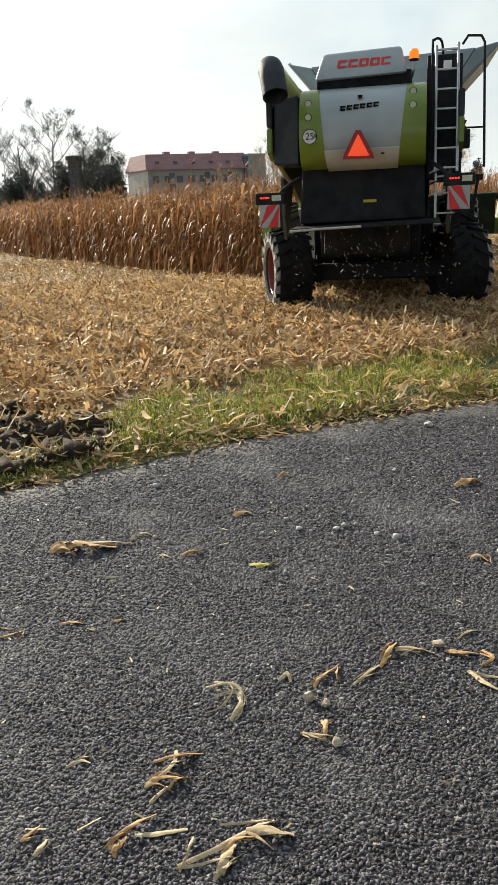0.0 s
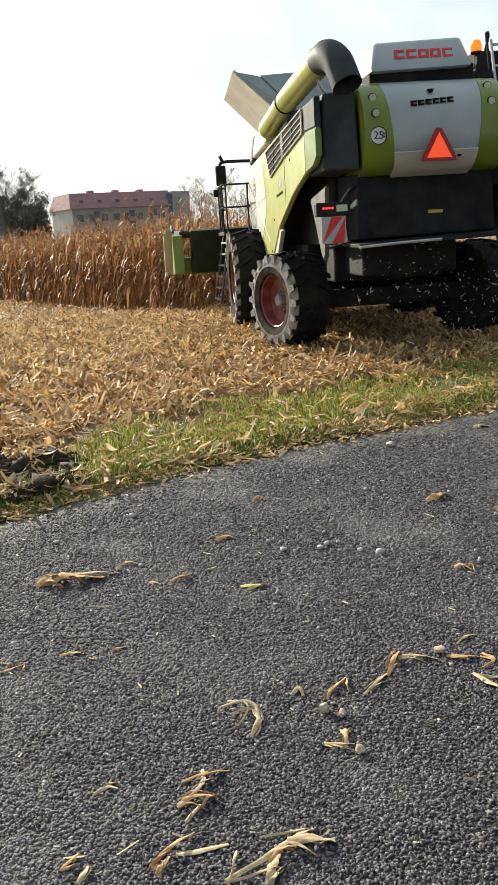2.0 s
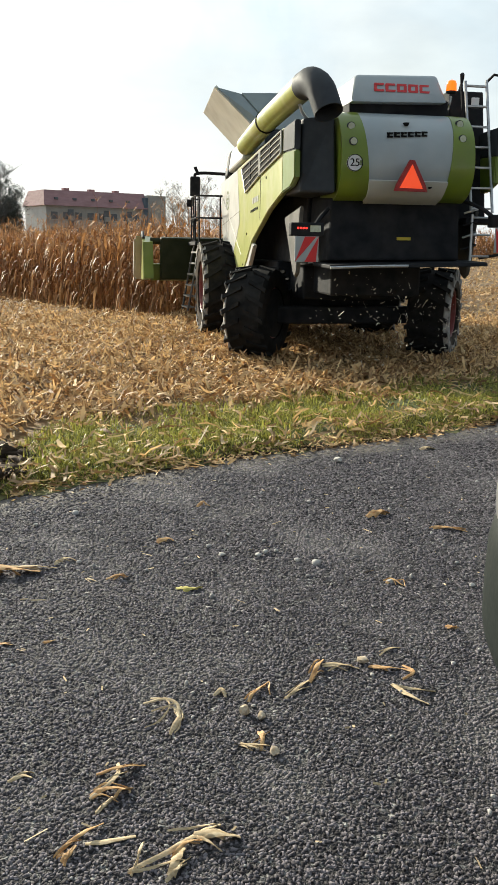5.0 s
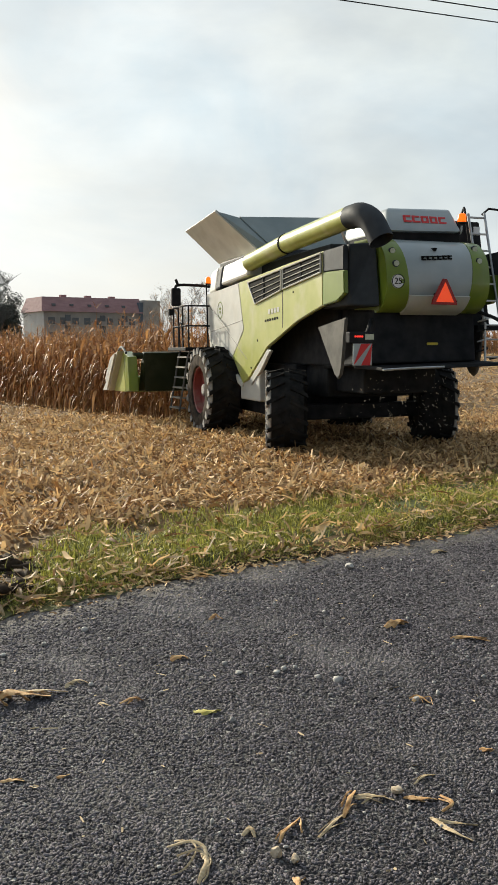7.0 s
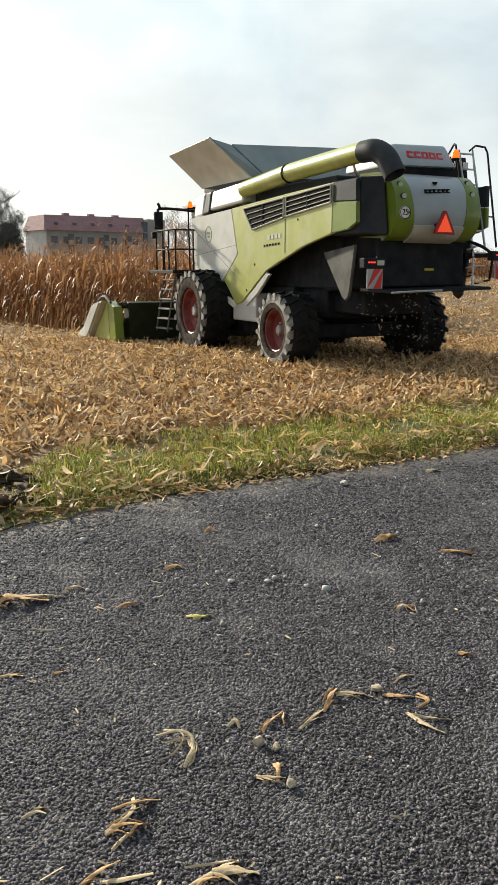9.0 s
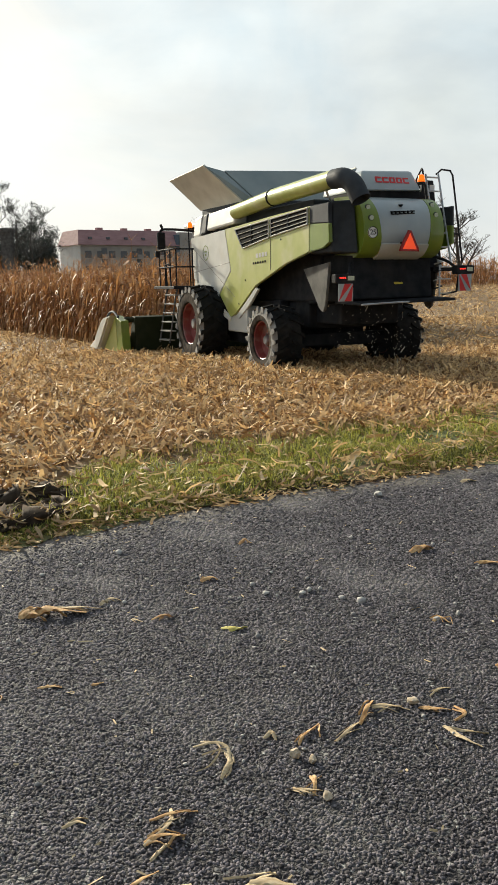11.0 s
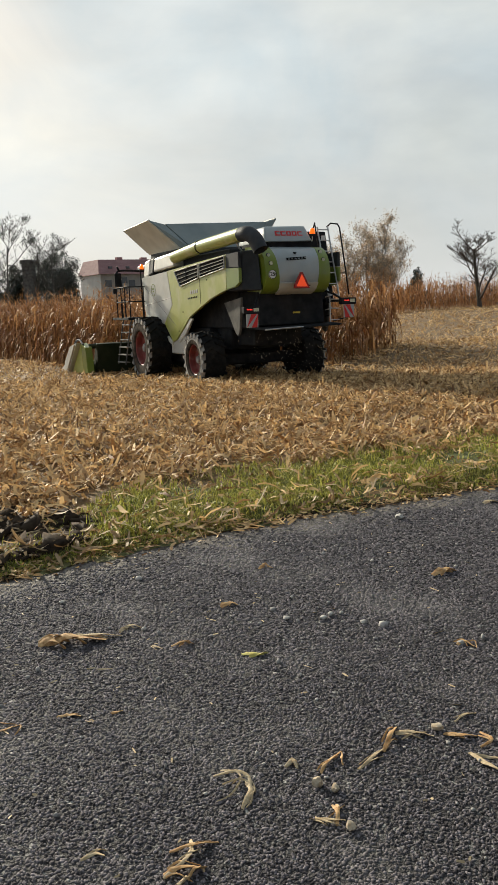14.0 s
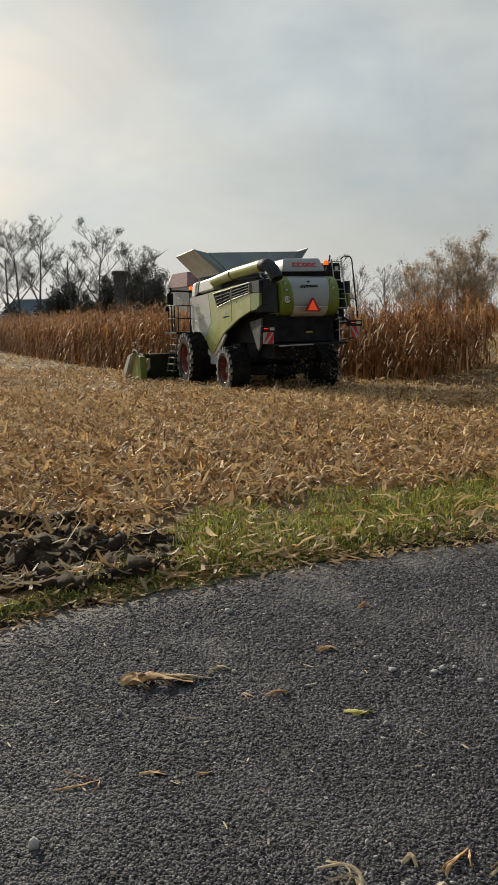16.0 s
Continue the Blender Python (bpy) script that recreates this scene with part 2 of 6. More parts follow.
M = dict(
    asphalt=asphalt_material(),
    soil=surface("field_soil", (0.10, 0.058, 0.026), (0.24, 0.15, 0.068), 9, 0.95, bump=0.012, bscale=28, c3=(0.10, 0.07, 0.04), s3=0.5),
    mud=surface("dark_mud", (0.028, 0.019, 0.013), (0.082, 0.056, 0.036), 14, 0.9, spec=0.2, bump=0.01, bscale=40),
    residue=surface("corn_residue", (0.19, 0.085, 0.030), (0.95, 0.66, 0.33), rough=0.7, rand="island", c3=(0.30, 0.16, 0.06), s3=0.5, trans=0.25),
    leaf_tan=surface("curled_leaf", (0.22, 0.12, 0.05), (0.72, 0.54, 0.32), rough=0.65, rand="island", c3=(0.34, 0.22, 0.10), s3=9, trans=0.2),
    residue_pale=surface("husk", (0.44, 0.315, 0.17), (0.66, 0.52, 0.33), 30, 0.7, bump=0.002, bscale=90, c3=(0.30, 0.17, 0.07), s3=14, stretch=(1, 4, 1)),
    husk_brown=surface("husk_brown", (0.40, 0.20, 0.07), (0.64, 0.41, 0.19), 40, 0.7, bump=0.002, bscale=90, c3=(0.16, 0.08, 0.03), s3=18),
    corn=surface("dry_corn", (0.18, 0.066, 0.022), (0.64, 0.345, 0.140), rough=0.6, rand="island", c3=(0.20, 0.085, 0.028), s3=0.35, trans=0.30, dirt=0.6),
    verge=surface("verge_sod", (0.050, 0.060, 0.018), (0.13, 0.135, 0.040), 40, 0.95, bump=0.008, bscale=60, c3=(0.20, 0.13, 0.06), s3=2.2),
    grass=surface("verge_grass", (0.072, 0.084, 0.011), (0.64, 0.60, 0.125), rough=0.6, rand="island", c3=(0.40, 0.31, 0.12), s3=1.6, trans=0.3),
    stone=surface("pale_stone", (0.34, 0.32, 0.29), (0.56, 0.53, 0.48), 40, 0.85, bump=0.003, bscale=70),
    grit=surface("grit", (0.20, 0.19, 0.18), (0.52, 0.49, 0.45), rough=0.9, rand="island"),
    stalk_yellow=surface("yellow_stalk", (0.50, 0.42, 0.10), (0.66, 0.56, 0.20), 40, 0.7, bump=0.002, bscale=80),
    cob=surface("corn_cob", (0.40, 0.30, 0.19), (0.58, 0.48, 0.36), 60, 0.9, bump=0.004, bscale=80),
    bark=surface("bark", (0.050, 0.040, 0.032), (0.105, 0.085, 0.068), 12, 0.9, bump=0.02, bscale=20),
    bark_grey=surface("far_bark", (0.085, 0.080, 0.075), (0.15, 0.145, 0.135), 3, 0.9),
    # far bark lightened: distance haze mixed into its colour
    bark_hazed=surface("hazed_bark", (0.21, 0.195, 0.175), (0.32, 0.30, 0.275), 3, 0.9),
    leaf_dark=surface("far_evergreen", (0.040, 0.052, 0.044), (0.100, 0.115, 0.095), rough=0.8, rand="island", c3=(0.12, 0.10, 0.07), s3=0.2),
    # brown leaves made paler in colour for the haze before them
    leaf_hazed=surface("hazed_autumn_leaf", (0.36, 0.26, 0.17), (0.58, 0.45, 0.31), rough=0.8, rand="island", c3=(0.36, 0.24, 0.13), s3=0.3, trans=0.5),
    rust_leaf=surface("rust_leaf", (0.24, 0.085, 0.03), (0.42, 0.17, 0.06), rough=0.8, rand="island", c3=(0.2, 0.12, 0.06), s3=0.3, trans=0.25),
    lime=surface("lime_paint", (0.36, 0.385, 0.085), (0.43, 0.445, 0.125), 3, 0.36, coat=0.2, c3=(0.52, 0.50, 0.29), s3=1.6, dirt=0.75),
    olive=surface("green_paint", (0.155, 0.215, 0.020), (0.18, 0.24, 0.026), 3, 0.32, coat=0.3, c3=(0.19, 0.18, 0.08), s3=2.2, dirt=0.4),
    dark_olive=surface("dark_olive_paint", (0.018, 0.023, 0.008), (0.026, 0.031, 0.012), 4, 0.6, spec=0.15, c3=(0.05, 0.047, 0.03), s3=2, dirt=0.3),
    white=surface("dusty_white_paint", (0.47, 0.465, 0.425), (0.55, 0.54, 0.49), 3, 0.42, coat=0.2, c3=(0.42, 0.38, 0.29), s3=1.8, dirt=0.5),
    grey=surface("grey_paint", (0.34, 0.375, 0.38), (0.39, 0.42, 0.42), 3, 0.35, coat=0.2, c3=(0.36, 0.34, 0.29), s3=2.0, dirt=0.4),
    shield=surface("dusty_shield", (0.20, 0.19, 0.165), (0.27, 0.25, 0.215), 4, 0.6, c3=(0.14, 0.12, 0.095), s3=2.5),
    shield_dark=surface("grey_shield", (0.085, 0.082, 0.074), (0.14, 0.132, 0.118), 4, 0.7, spec=0.15, c3=(0.05, 0.045, 0.04), s3=2.5),
    beige=surface("dusty_flap", (0.60, 0.575, 0.49), (0.68, 0.65, 0.56), 2.5, 0.55, c3=(0.46, 0.42, 0.33), s3=2.0),
    tarp=surface("tank_tarpaulin", (0.20, 0.235, 0.235), (0.25, 0.285, 0.28), 2, 0.6, bump=0.01, bscale=5, c3=(0.30, 0.31, 0.29), s3=1.5),
    charcoal=surface("charcoal_plastic", (0.032, 0.036, 0.041), (0.048, 0.052, 0.057), 5, 0.65, spec=0.15, c3=(0.07, 0.066, 0.058), s3=1.6, dirt=0.2),
    black=surface("black_steel", (0.013, 0.014, 0.016), (0.026, 0.026, 0.028), 6, 0.75, spec=0.12, c3=(0.055, 0.049, 0.042), s3=2.2, dirt=0.4),
    steel=surface("bright_steel", (0.45, 0.45, 0.45), (0.62, 0.62, 0.61), 12, 0.38, metal=0.6, c3=(0.25, 0.23, 0.2), s3=3),
    rubber=surface("tyre_rubber", (0.014, 0.014, 0.014), (0.026, 0.025, 0.024), 8, 0.9, spec=0.06, bump=0.004, bscale=40, c3=(0.07, 0.06, 0.047), s3=3.0, dirt=0.25),
    sidewall=surface("muddy_sidewall", (0.17, 0.16, 0.145), (0.42, 0.395, 0.36), 10, 0.9, bump=0.006, bscale=30, c3=(0.10, 0.09, 0.08), s3=5, dirt=0.8),
    sidewall_dark=surface("brown_sidewall", (0.030, 0.026, 0.022), (0.085, 0.066, 0.050), 9, 0.95, spec=0.05, bump=0.006, bscale=30, c3=(0.20, 0.17, 0.14), s3=6, dirt=0.25),
    rim=surface("red_rim", (0.17, 0.030, 0.026), (0.22, 0.042, 0.035), 6, 0.5, c3=(0.24, 0.17, 0.13), s3=4, dirt=0.6),
    red=surface("red_enamel", (0.62, 0.030, 0.030), (0.66, 0.04, 0.036), 4, 0.4),
    # fluorescent plate given weak emission of its own, though no lamp
    triangle=glowing("glowing_fluorescent_red", (0.95, 0.085, 0.022), 0.35),
    dark_red=surface("dark_red_reflex", (0.30, 0.012, 0.012), (0.34, 0.02, 0.016), 30, 0.3),
    sign_white=surface("sign_white", (0.74, 0.74, 0.72), (0.80, 0.80, 0.78), 5, 0.4),
    sign_black=surface("sign_black", (0.010, 0.010, 0.010), (0.016, 0.016, 0.016), 5, 0.8, spec=0.04),
    yellow=surface("yellow_label", (0.55, 0.42, 0.04), (0.6, 0.46, 0.05), 5, 0.5),
    lens=surface("lamp_lens", (0.42, 0.44, 0.30), (0.52, 0.54, 0.40), 30, 0.15, coat=0.5),
    amber=glowing("amber_beacon", (1.0, 0.15, 0.006), 0.9),
    tail=glowing("tail_light", (1.0, 0.045, 0.03), 0.8),
    glass=surface("dark_glass", (0.010, 0.012, 0.013), (0.015, 0.017, 0.018), 2, 0.06),
    plaster=surface("weathered_plaster", (0.34, 0.32, 0.29), (0.42, 0.40, 0.36), 0.6, 0.9, c3=(0.26, 0.245, 0.23), s3=0.16),
    plaster_light=surface("gable_plaster", (0.50, 0.49, 0.46), (0.57, 0.56, 0.53), 0.6, 0.9, c3=(0.40, 0.38, 0.35), s3=0.2),
    # roof red paled in colour to imitate haze over the distance
    roof=surface("hazed_red_roof", (0.33, 0.185, 0.185), (0.40, 0.23, 0.225), 0.8, 0.8, stretch=(1, 1, 3), c3=(0.27, 0.15, 0.14), s3=0.3),
    window=surface("far_window", (0.07, 0.08, 0.09), (0.10, 0.11, 0.12), 0.5, 0.15),
    slate=surface("blue_grey_roof", (0.10, 0.13, 0.16), (0.13, 0.165, 0.20), 0.8, 0.7),
    chaff=surface("flying_chaff", (0.55, 0.48, 0.36), (0.78, 0.72, 0.60), rough=0.8, rand="island"),
    car_paint=surface("car_paint", (0.016, 0.021, 0.019), (0.022, 0.027, 0.025), 40, 0.6, spec=0.10, c3=(0.03, 0.03, 0.028), s3=6, dirt=0.2),
    car_light_grey=surface("car_light_grey", (0.20, 0.20, 0.20), (0.24, 0.24, 0.235), 40, 0.35, coat=0.3),
    aggregate=surface("road_chippings", (0.017, 0.015, 0.016), (0.218, 0.194, 0.206), rough=0.78, spec=0.14, rand="island", c3=(0.31, 0.28, 0.275), s3=1.3, dirt=0.55),
    pole=surface("grey_wood", (0.16, 0.14, 0.12), (0.24, 0.21, 0.18), 8, 0.9),
)


# ---- building helpers ----
def part(name, bm, material, parent, label=""):
    me = bpy.data.meshes.new(name)
    bmesh.ops.recalc_face_normals(bm, faces=bm.faces[:])
    bm.to_mesh(me)
    bm.free()
    me.materials.append(M[material])
    ob = new(name, me)
    ob.parent = parent
    return tagged(ob, label)


def thing(name, label, category, group="", kind=""):
    return tagged(new(name), label, category, group, kind)


def smooth(ob, angle=40):
    me = ob.data
    me.polygons.foreach_set("use_smooth", [True] * len(me.polygons))
    me.set_sharp_from_angle(angle=radians(angle))
    return ob


def big_mesh(name, verts, faces, material):
    """A large mesh from arrays: verts (n, 3), faces (m, 3 or 4)."""
    me = bpy.data.meshes.new(name)
    verts, faces = np.asarray(verts, np.float32), np.asarray(faces, np.int32)
    k = faces.shape[1]
    me.vertices.add(len(verts))
    me.vertices.foreach_set("co", verts.ravel())
    me.loops.add(faces.size)
    me.loops.foreach_set("vertex_index", faces.ravel())
    me.polygons.add(len(faces))
    me.polygons.foreach_set("loop_start", np.arange(len(faces), dtype=np.int32) * k)
    me.update(calc_edges=True)
    me.validate()
    me.materials.append(M[material])
    return me


def bevelled(bm, w):
    if w:
        bmesh.ops.bevel(bm, geom=bm.edges[:], offset=w, segments=2, affect="EDGES", profile=0.5, clamp_overlap=True)
    return bm


def hexa(pts, bevel=0.02, bm=None):
    """A block from 8 corners: four below, then the four above them."""
    b = bmesh.new()
    v = [b.verts.new(p) for p in pts]
    for f in ((0, 1, 2, 3), (4, 5, 6, 7), (0, 1, 5, 4), (1, 2, 6, 5), (2, 3, 7, 6), (3, 0, 4, 7)):
        b.faces.new([v[i] for i in f])
    bmesh.ops.recalc_face_normals(b, faces=b.faces[:])
    bevelled(b, bevel)
    if bm is None:
        return b
    join(bm, b)
    return bm


def box(x0, x1, y0, y1, z0, z1, bevel=0.015, bm=None):
    return hexa([(x0, y0, z0), (x1, y0, z0), (x1, y1, z0), (x0, y1, z0), (x0, y0, z1), (x1, y0, z1), (x1, y1, z1), (x0, y1, z1)], bevel, bm)


def join(bm, other):
    me = bpy.data.meshes.new("tmp")
    other.to_mesh(me)
    other.free()
    bm.from_mesh(me)
    bpy.data.meshes.remove(me)
    return bm


def slab(profile, a, b, axis="x", bevel=0.012, bm=None):
    """A flat outline given a thickness from a to b along axis; the outline is in the other two axes."""
    q = bmesh.new()
    at = {"x": lambda u, w, k: (k, u, w), "y": lambda u, w, k: (u, k, w), "z": lambda u, w, k: (u, w, k)}[axis]
    lo, hi = [q.verts.new(at(u, w, a)) for u, w in profile], [q.verts.new(at(u, w, b)) for u, w in profile]
    q.faces.new(lo)
    q.faces.new(hi)
    n = len(profile)
    for i in range(n):
        q.faces.new([lo[i], lo[(i + 1) % n], hi[(i + 1) % n], hi[i]])
    bmesh.ops.recalc_face_normals(q, faces=q.faces[:])
    if bevel:
        i = "xyz".index(axis)
        rim = [e for e in q.edges if abs(e.verts[0].co[i] - e.verts[1].co[i]) < 1e-6]
        bmesh.ops.bevel(q, geom=rim, offset=bevel, segments=2, affect="EDGES", clamp_overlap=True)
    if bm is None:
        return q
    return join(bm, q)


def tube(points, r, n=8, bm=None, cap=True):
    """A round bar along points; r is one radius, or one for each point."""
    bm = bm or bmesh.new()
    pts = [Vector(p) for p in points]
    rs = r if isinstance(r, (list, tuple)) else [r] * len(pts)
    rings, side = [], None
    for i, p in enumerate(pts):
        d = (pts[min(i + 1, len(pts) - 1)] - pts[max(i - 1, 0)]).normalized()
        if side is None:
            side = d.orthogonal().normalized()
        side = (side - d * side.dot(d)).normalized()
        up = d.cross(side)
        rings.append([bm.verts.new(p + (side * math.cos(2 * math.pi * k / n) + up * math.sin(2 * math.pi * k / n)) * rs[i]) for k in range(n)])
    for a, b in zip(rings, rings[1:]):
        for k in range(n):
            bm.faces.new([a[k], a[(k + 1) % n], b[(k + 1) % n], b[k]])
    if cap:
        bm.faces.new(rings[0])
        bm.faces.new(rings[-1])
    return bm


def arc(points, steps=5):
    """Points joined by a smooth curve."""
    p = [np.array(q, float) for q in points]
    p = [2 * p[0] - p[1]] + p + [2 * p[-1] - p[-2]]
    out = []
    for i in range(1, len(p) - 2):
        for k in range(steps):
            t = k / steps
            out.append(tuple(0.5 * (2 * p[i] + (p[i + 1] - p[i - 1]) * t + (2 * p[i - 1] - 5 * p[i] + 4 * p[i + 1] - p[i + 2]) * t * t + (3 * p[i] - p[i - 1] - 3 * p[i + 1] + p[i + 2]) * t ** 3)))
    return out + [tuple(p[-2])]


def lathe(profile, n=40, bm=None, cap=True):
    """A body turned about the x axis; profile: (x, radius)."""
    bm = bm or bmesh.new()
    rings = [[bm.verts.new((x, r * math.cos(2 * math.pi * k / n), r * math.sin(2 * math.pi * k / n))) for k in range(n)] for x, r in profile]
    for a, b in zip(rings, rings[1:]):
        for k in range(n):
            bm.faces.new([a[k], a[(k + 1) % n], b[(k + 1) % n], b[k]])
    if cap:
        bm.faces.new(rings[0])
        bm.faces.new(rings[-1])
    return bm


def disc(c, r, depth, n=20, bm=None):
    """A short cylinder that faces -y."""
    return tube([(c[0], c[1], c[2]), (c[0], c[1] - depth, c[2])], r, n, bm)


def letters(text, size, material, parent, m, name="digits", depth=0.004):
    cu = bpy.data.curves.new(name, "FONT")
    cu.body, cu.size, cu.extrude, cu.align_x, cu.align_y = text, size, depth, "CENTER", "CENTER"
    ob = new(name, cu)
    me = bpy.data.meshes.new_from_object(ob)
    bpy.data.objects.remove(ob)
    me.transform(m)
    me.materials.append(M[material])
    o = new(name, me)
    o.parent = parent
    return o


# ---- ground ----
EDGE_X = [-30, -8, -4.5, -2.18, -1.95, -1.35, -0.64, 0.2, 0.86, 1.55, 2.62, 6, 12, 60]
EDGE_Y = [-34, -4.5, 1.2, 4.46, 4.78, 5.29, 5.83, 6.38, 6.72, 7.08, 7.8, 9.9, 13.4, 41]


def road_edge(x):
    return np.interp(x, EDGE_X, EDGE_Y)


def step(a, b, v):
    t = np.clip((v - a) / (b - a), 0, 1)
    return t * t * (3 - 2 * t)


def ground_z(x, y):
    """Height of the field and verge."""
    x, y = np.asarray(x, float), np.asarray(y, float)
    z = np.interp(y, [7, 12, 15, 19, 25, 40], [0.02, 0.10, 0.09, -0.02, -0.15, -0.16])
    z = z + 0.9 * step(34, 72, y) * step(1, 14, x) + 0.5 * step(40, 120, y) * step(0, -40, x)
    z = z + 0.34 * step(21.5, 27.5, y) * step(-0.6, 3.2, x)
    d = y - road_edge(x)
    z = z + 0.05 * step(0.02, 0.35, d) - 0.02
    # low ridges of the old plant rows
    z = z + 0.028 * np.sin((0.82 * x + 0.57 * y - 9.75) * 2 * math.pi / 0.72) * step(2.2, 4.0, d) * step(40, 30, y)
    # the rutted corner beside the road
    rut = step(1.5, 0.5, np.hypot((x + 2.55) / 1.0, (y - 5.9) / 0.9))
    z = z + rut * (0.05 * np.sin(9 * (0.7 * y - 0.4 * x)) - 0.02)
    z = z + 0.018 * np.sin(3.1 * x + 1.3 * y) * np.sin(2.3 * y - 0.9 * x) * step(0.3, 1.2, d)
    return np.where(d < 0, -0.07, z)


def make_ground():
    xs = np.concatenate([np.linspace(-900, -60, 22), np.linspace(-55, -15, 30), np.linspace(-14.5, -4.2, 40), np.linspace(-4, 5, 110), np.linspace(5.2, 14, 40), np.linspace(15, 60, 36), np.linspace(70, 900, 24)])
    ys = np.concatenate([np.linspace(-200, -10, 10), np.linspace(-8, 3.8, 14), np.linspace(4, 12, 110), np.linspace(12.2, 32, 80), np.linspace(33, 130, 60), np.linspace(140, 1500, 30)])
    X, Y = np.meshgrid(xs, ys)
    V = np.stack([X, Y, ground_z(X, Y)], -1).reshape(-1, 3)
    i = np.arange(len(ys) - 1)[:, None] * len(xs) + np.arange(len(xs) - 1)[None]
    Fc = np.stack([i, i + 1, i + 1 + len(xs), i + len(xs)], -1).reshape(-1, 4)
    me = big_mesh("ground", V, Fc, "soil")
    me.polygons.foreach_set("use_smooth", [True] * len(me.polygons))
    tagged(new("ground", me), "harvested brown field soil", "ground", kind="structure")
    # road: a low slab with a ragged edge
    rng = np.random.default_rng(5)
    xs = np.concatenate([np.linspace(-30, -5, 20), np.linspace(-4.9, 6, 240), np.linspace(6.2, 60, 40)])
    wob = 0.03 * np.sin(5 * xs) + 0.02 * np.sin(13 * xs + 1) + rng.normal(0, 0.012, len(xs))
    e = road_edge(xs) + wob
    V = []
    rows = [(e + 0.02, -0.08), (e + 0.0, -0.012), (e - 0.10, 0.0), (e - 0.25, 0.0), (e - 0.5, 0.0), (e - 0.85, 0.0), (e - 1.5, 0.0), (e - 4.5, 0.0), (e - 9.5, 0.0), (e - 9.6, -0.08)]
    for y, z in rows:
        V.append(np.stack([xs, y, np.full(len(xs), z)], -1))
    V = np.concatenate(V)
    n = len(xs)
    i = (np.arange(len(rows) - 1)[:, None] * n + np.arange(n - 1)[None])
    Fc = np.stack([i + n, i + n + 1, i + 1, i], -1).reshape(-1, 4)
    me = big_mesh("road", V, Fc, "asphalt")
    near = me.attributes.new("margin", "FLOAT", "POINT")
    near.data.foreach_set("value", np.repeat(np.array([1, 1, 0.92, 0.72, 0.40, 0.08, 0, 0, 0, 0], np.float32), n))
    tagged(new("road", me), "worn dark grey asphalt country road", "road", kind="structure")


make_ground()


def ribbons(name, P, heading, length, width, lift, curl, material, rng, tilt=0.25, seg=2):
    """Many bent strips lying about: one island each."""
    n = len(P)
    ts = np.linspace(-0.5, 0.5, seg + 1)
    d = np.stack([np.cos(heading), np.sin(heading), rng.normal(0, tilt, n)], -1)
    d /= np.linalg.norm(d, axis=1)[:, None]
    s = np.stack([-np.sin(heading), np.cos(heading), rng.normal(0, 0.7, n)], -1)
    s /= np.linalg.norm(s, axis=1)[:, None]
    V = np.empty((n, seg + 1, 2, 3))
    for k, t in enumerate(ts):
        w = width * (1 - 1.1 * abs(t)) * 0.5 + 0.002
        c = P + d * (length * t)[:, None]
        c[:, 2] += lift - curl * (4 * t * t)
        V[:, k, 0], V[:, k, 1] = c - s * w[:, None], c + s * w[:, None]
    base = np.arange(n)[:, None] * (2 * (seg + 1))
    Fc = np.concatenate([base + np.array([[2 * k, 2 * k + 1, 2 * k + 3, 2 * k + 2]]) for k in range(seg)], 0)
    return big_mesh(name, V.reshape(-1, 3), Fc, material)


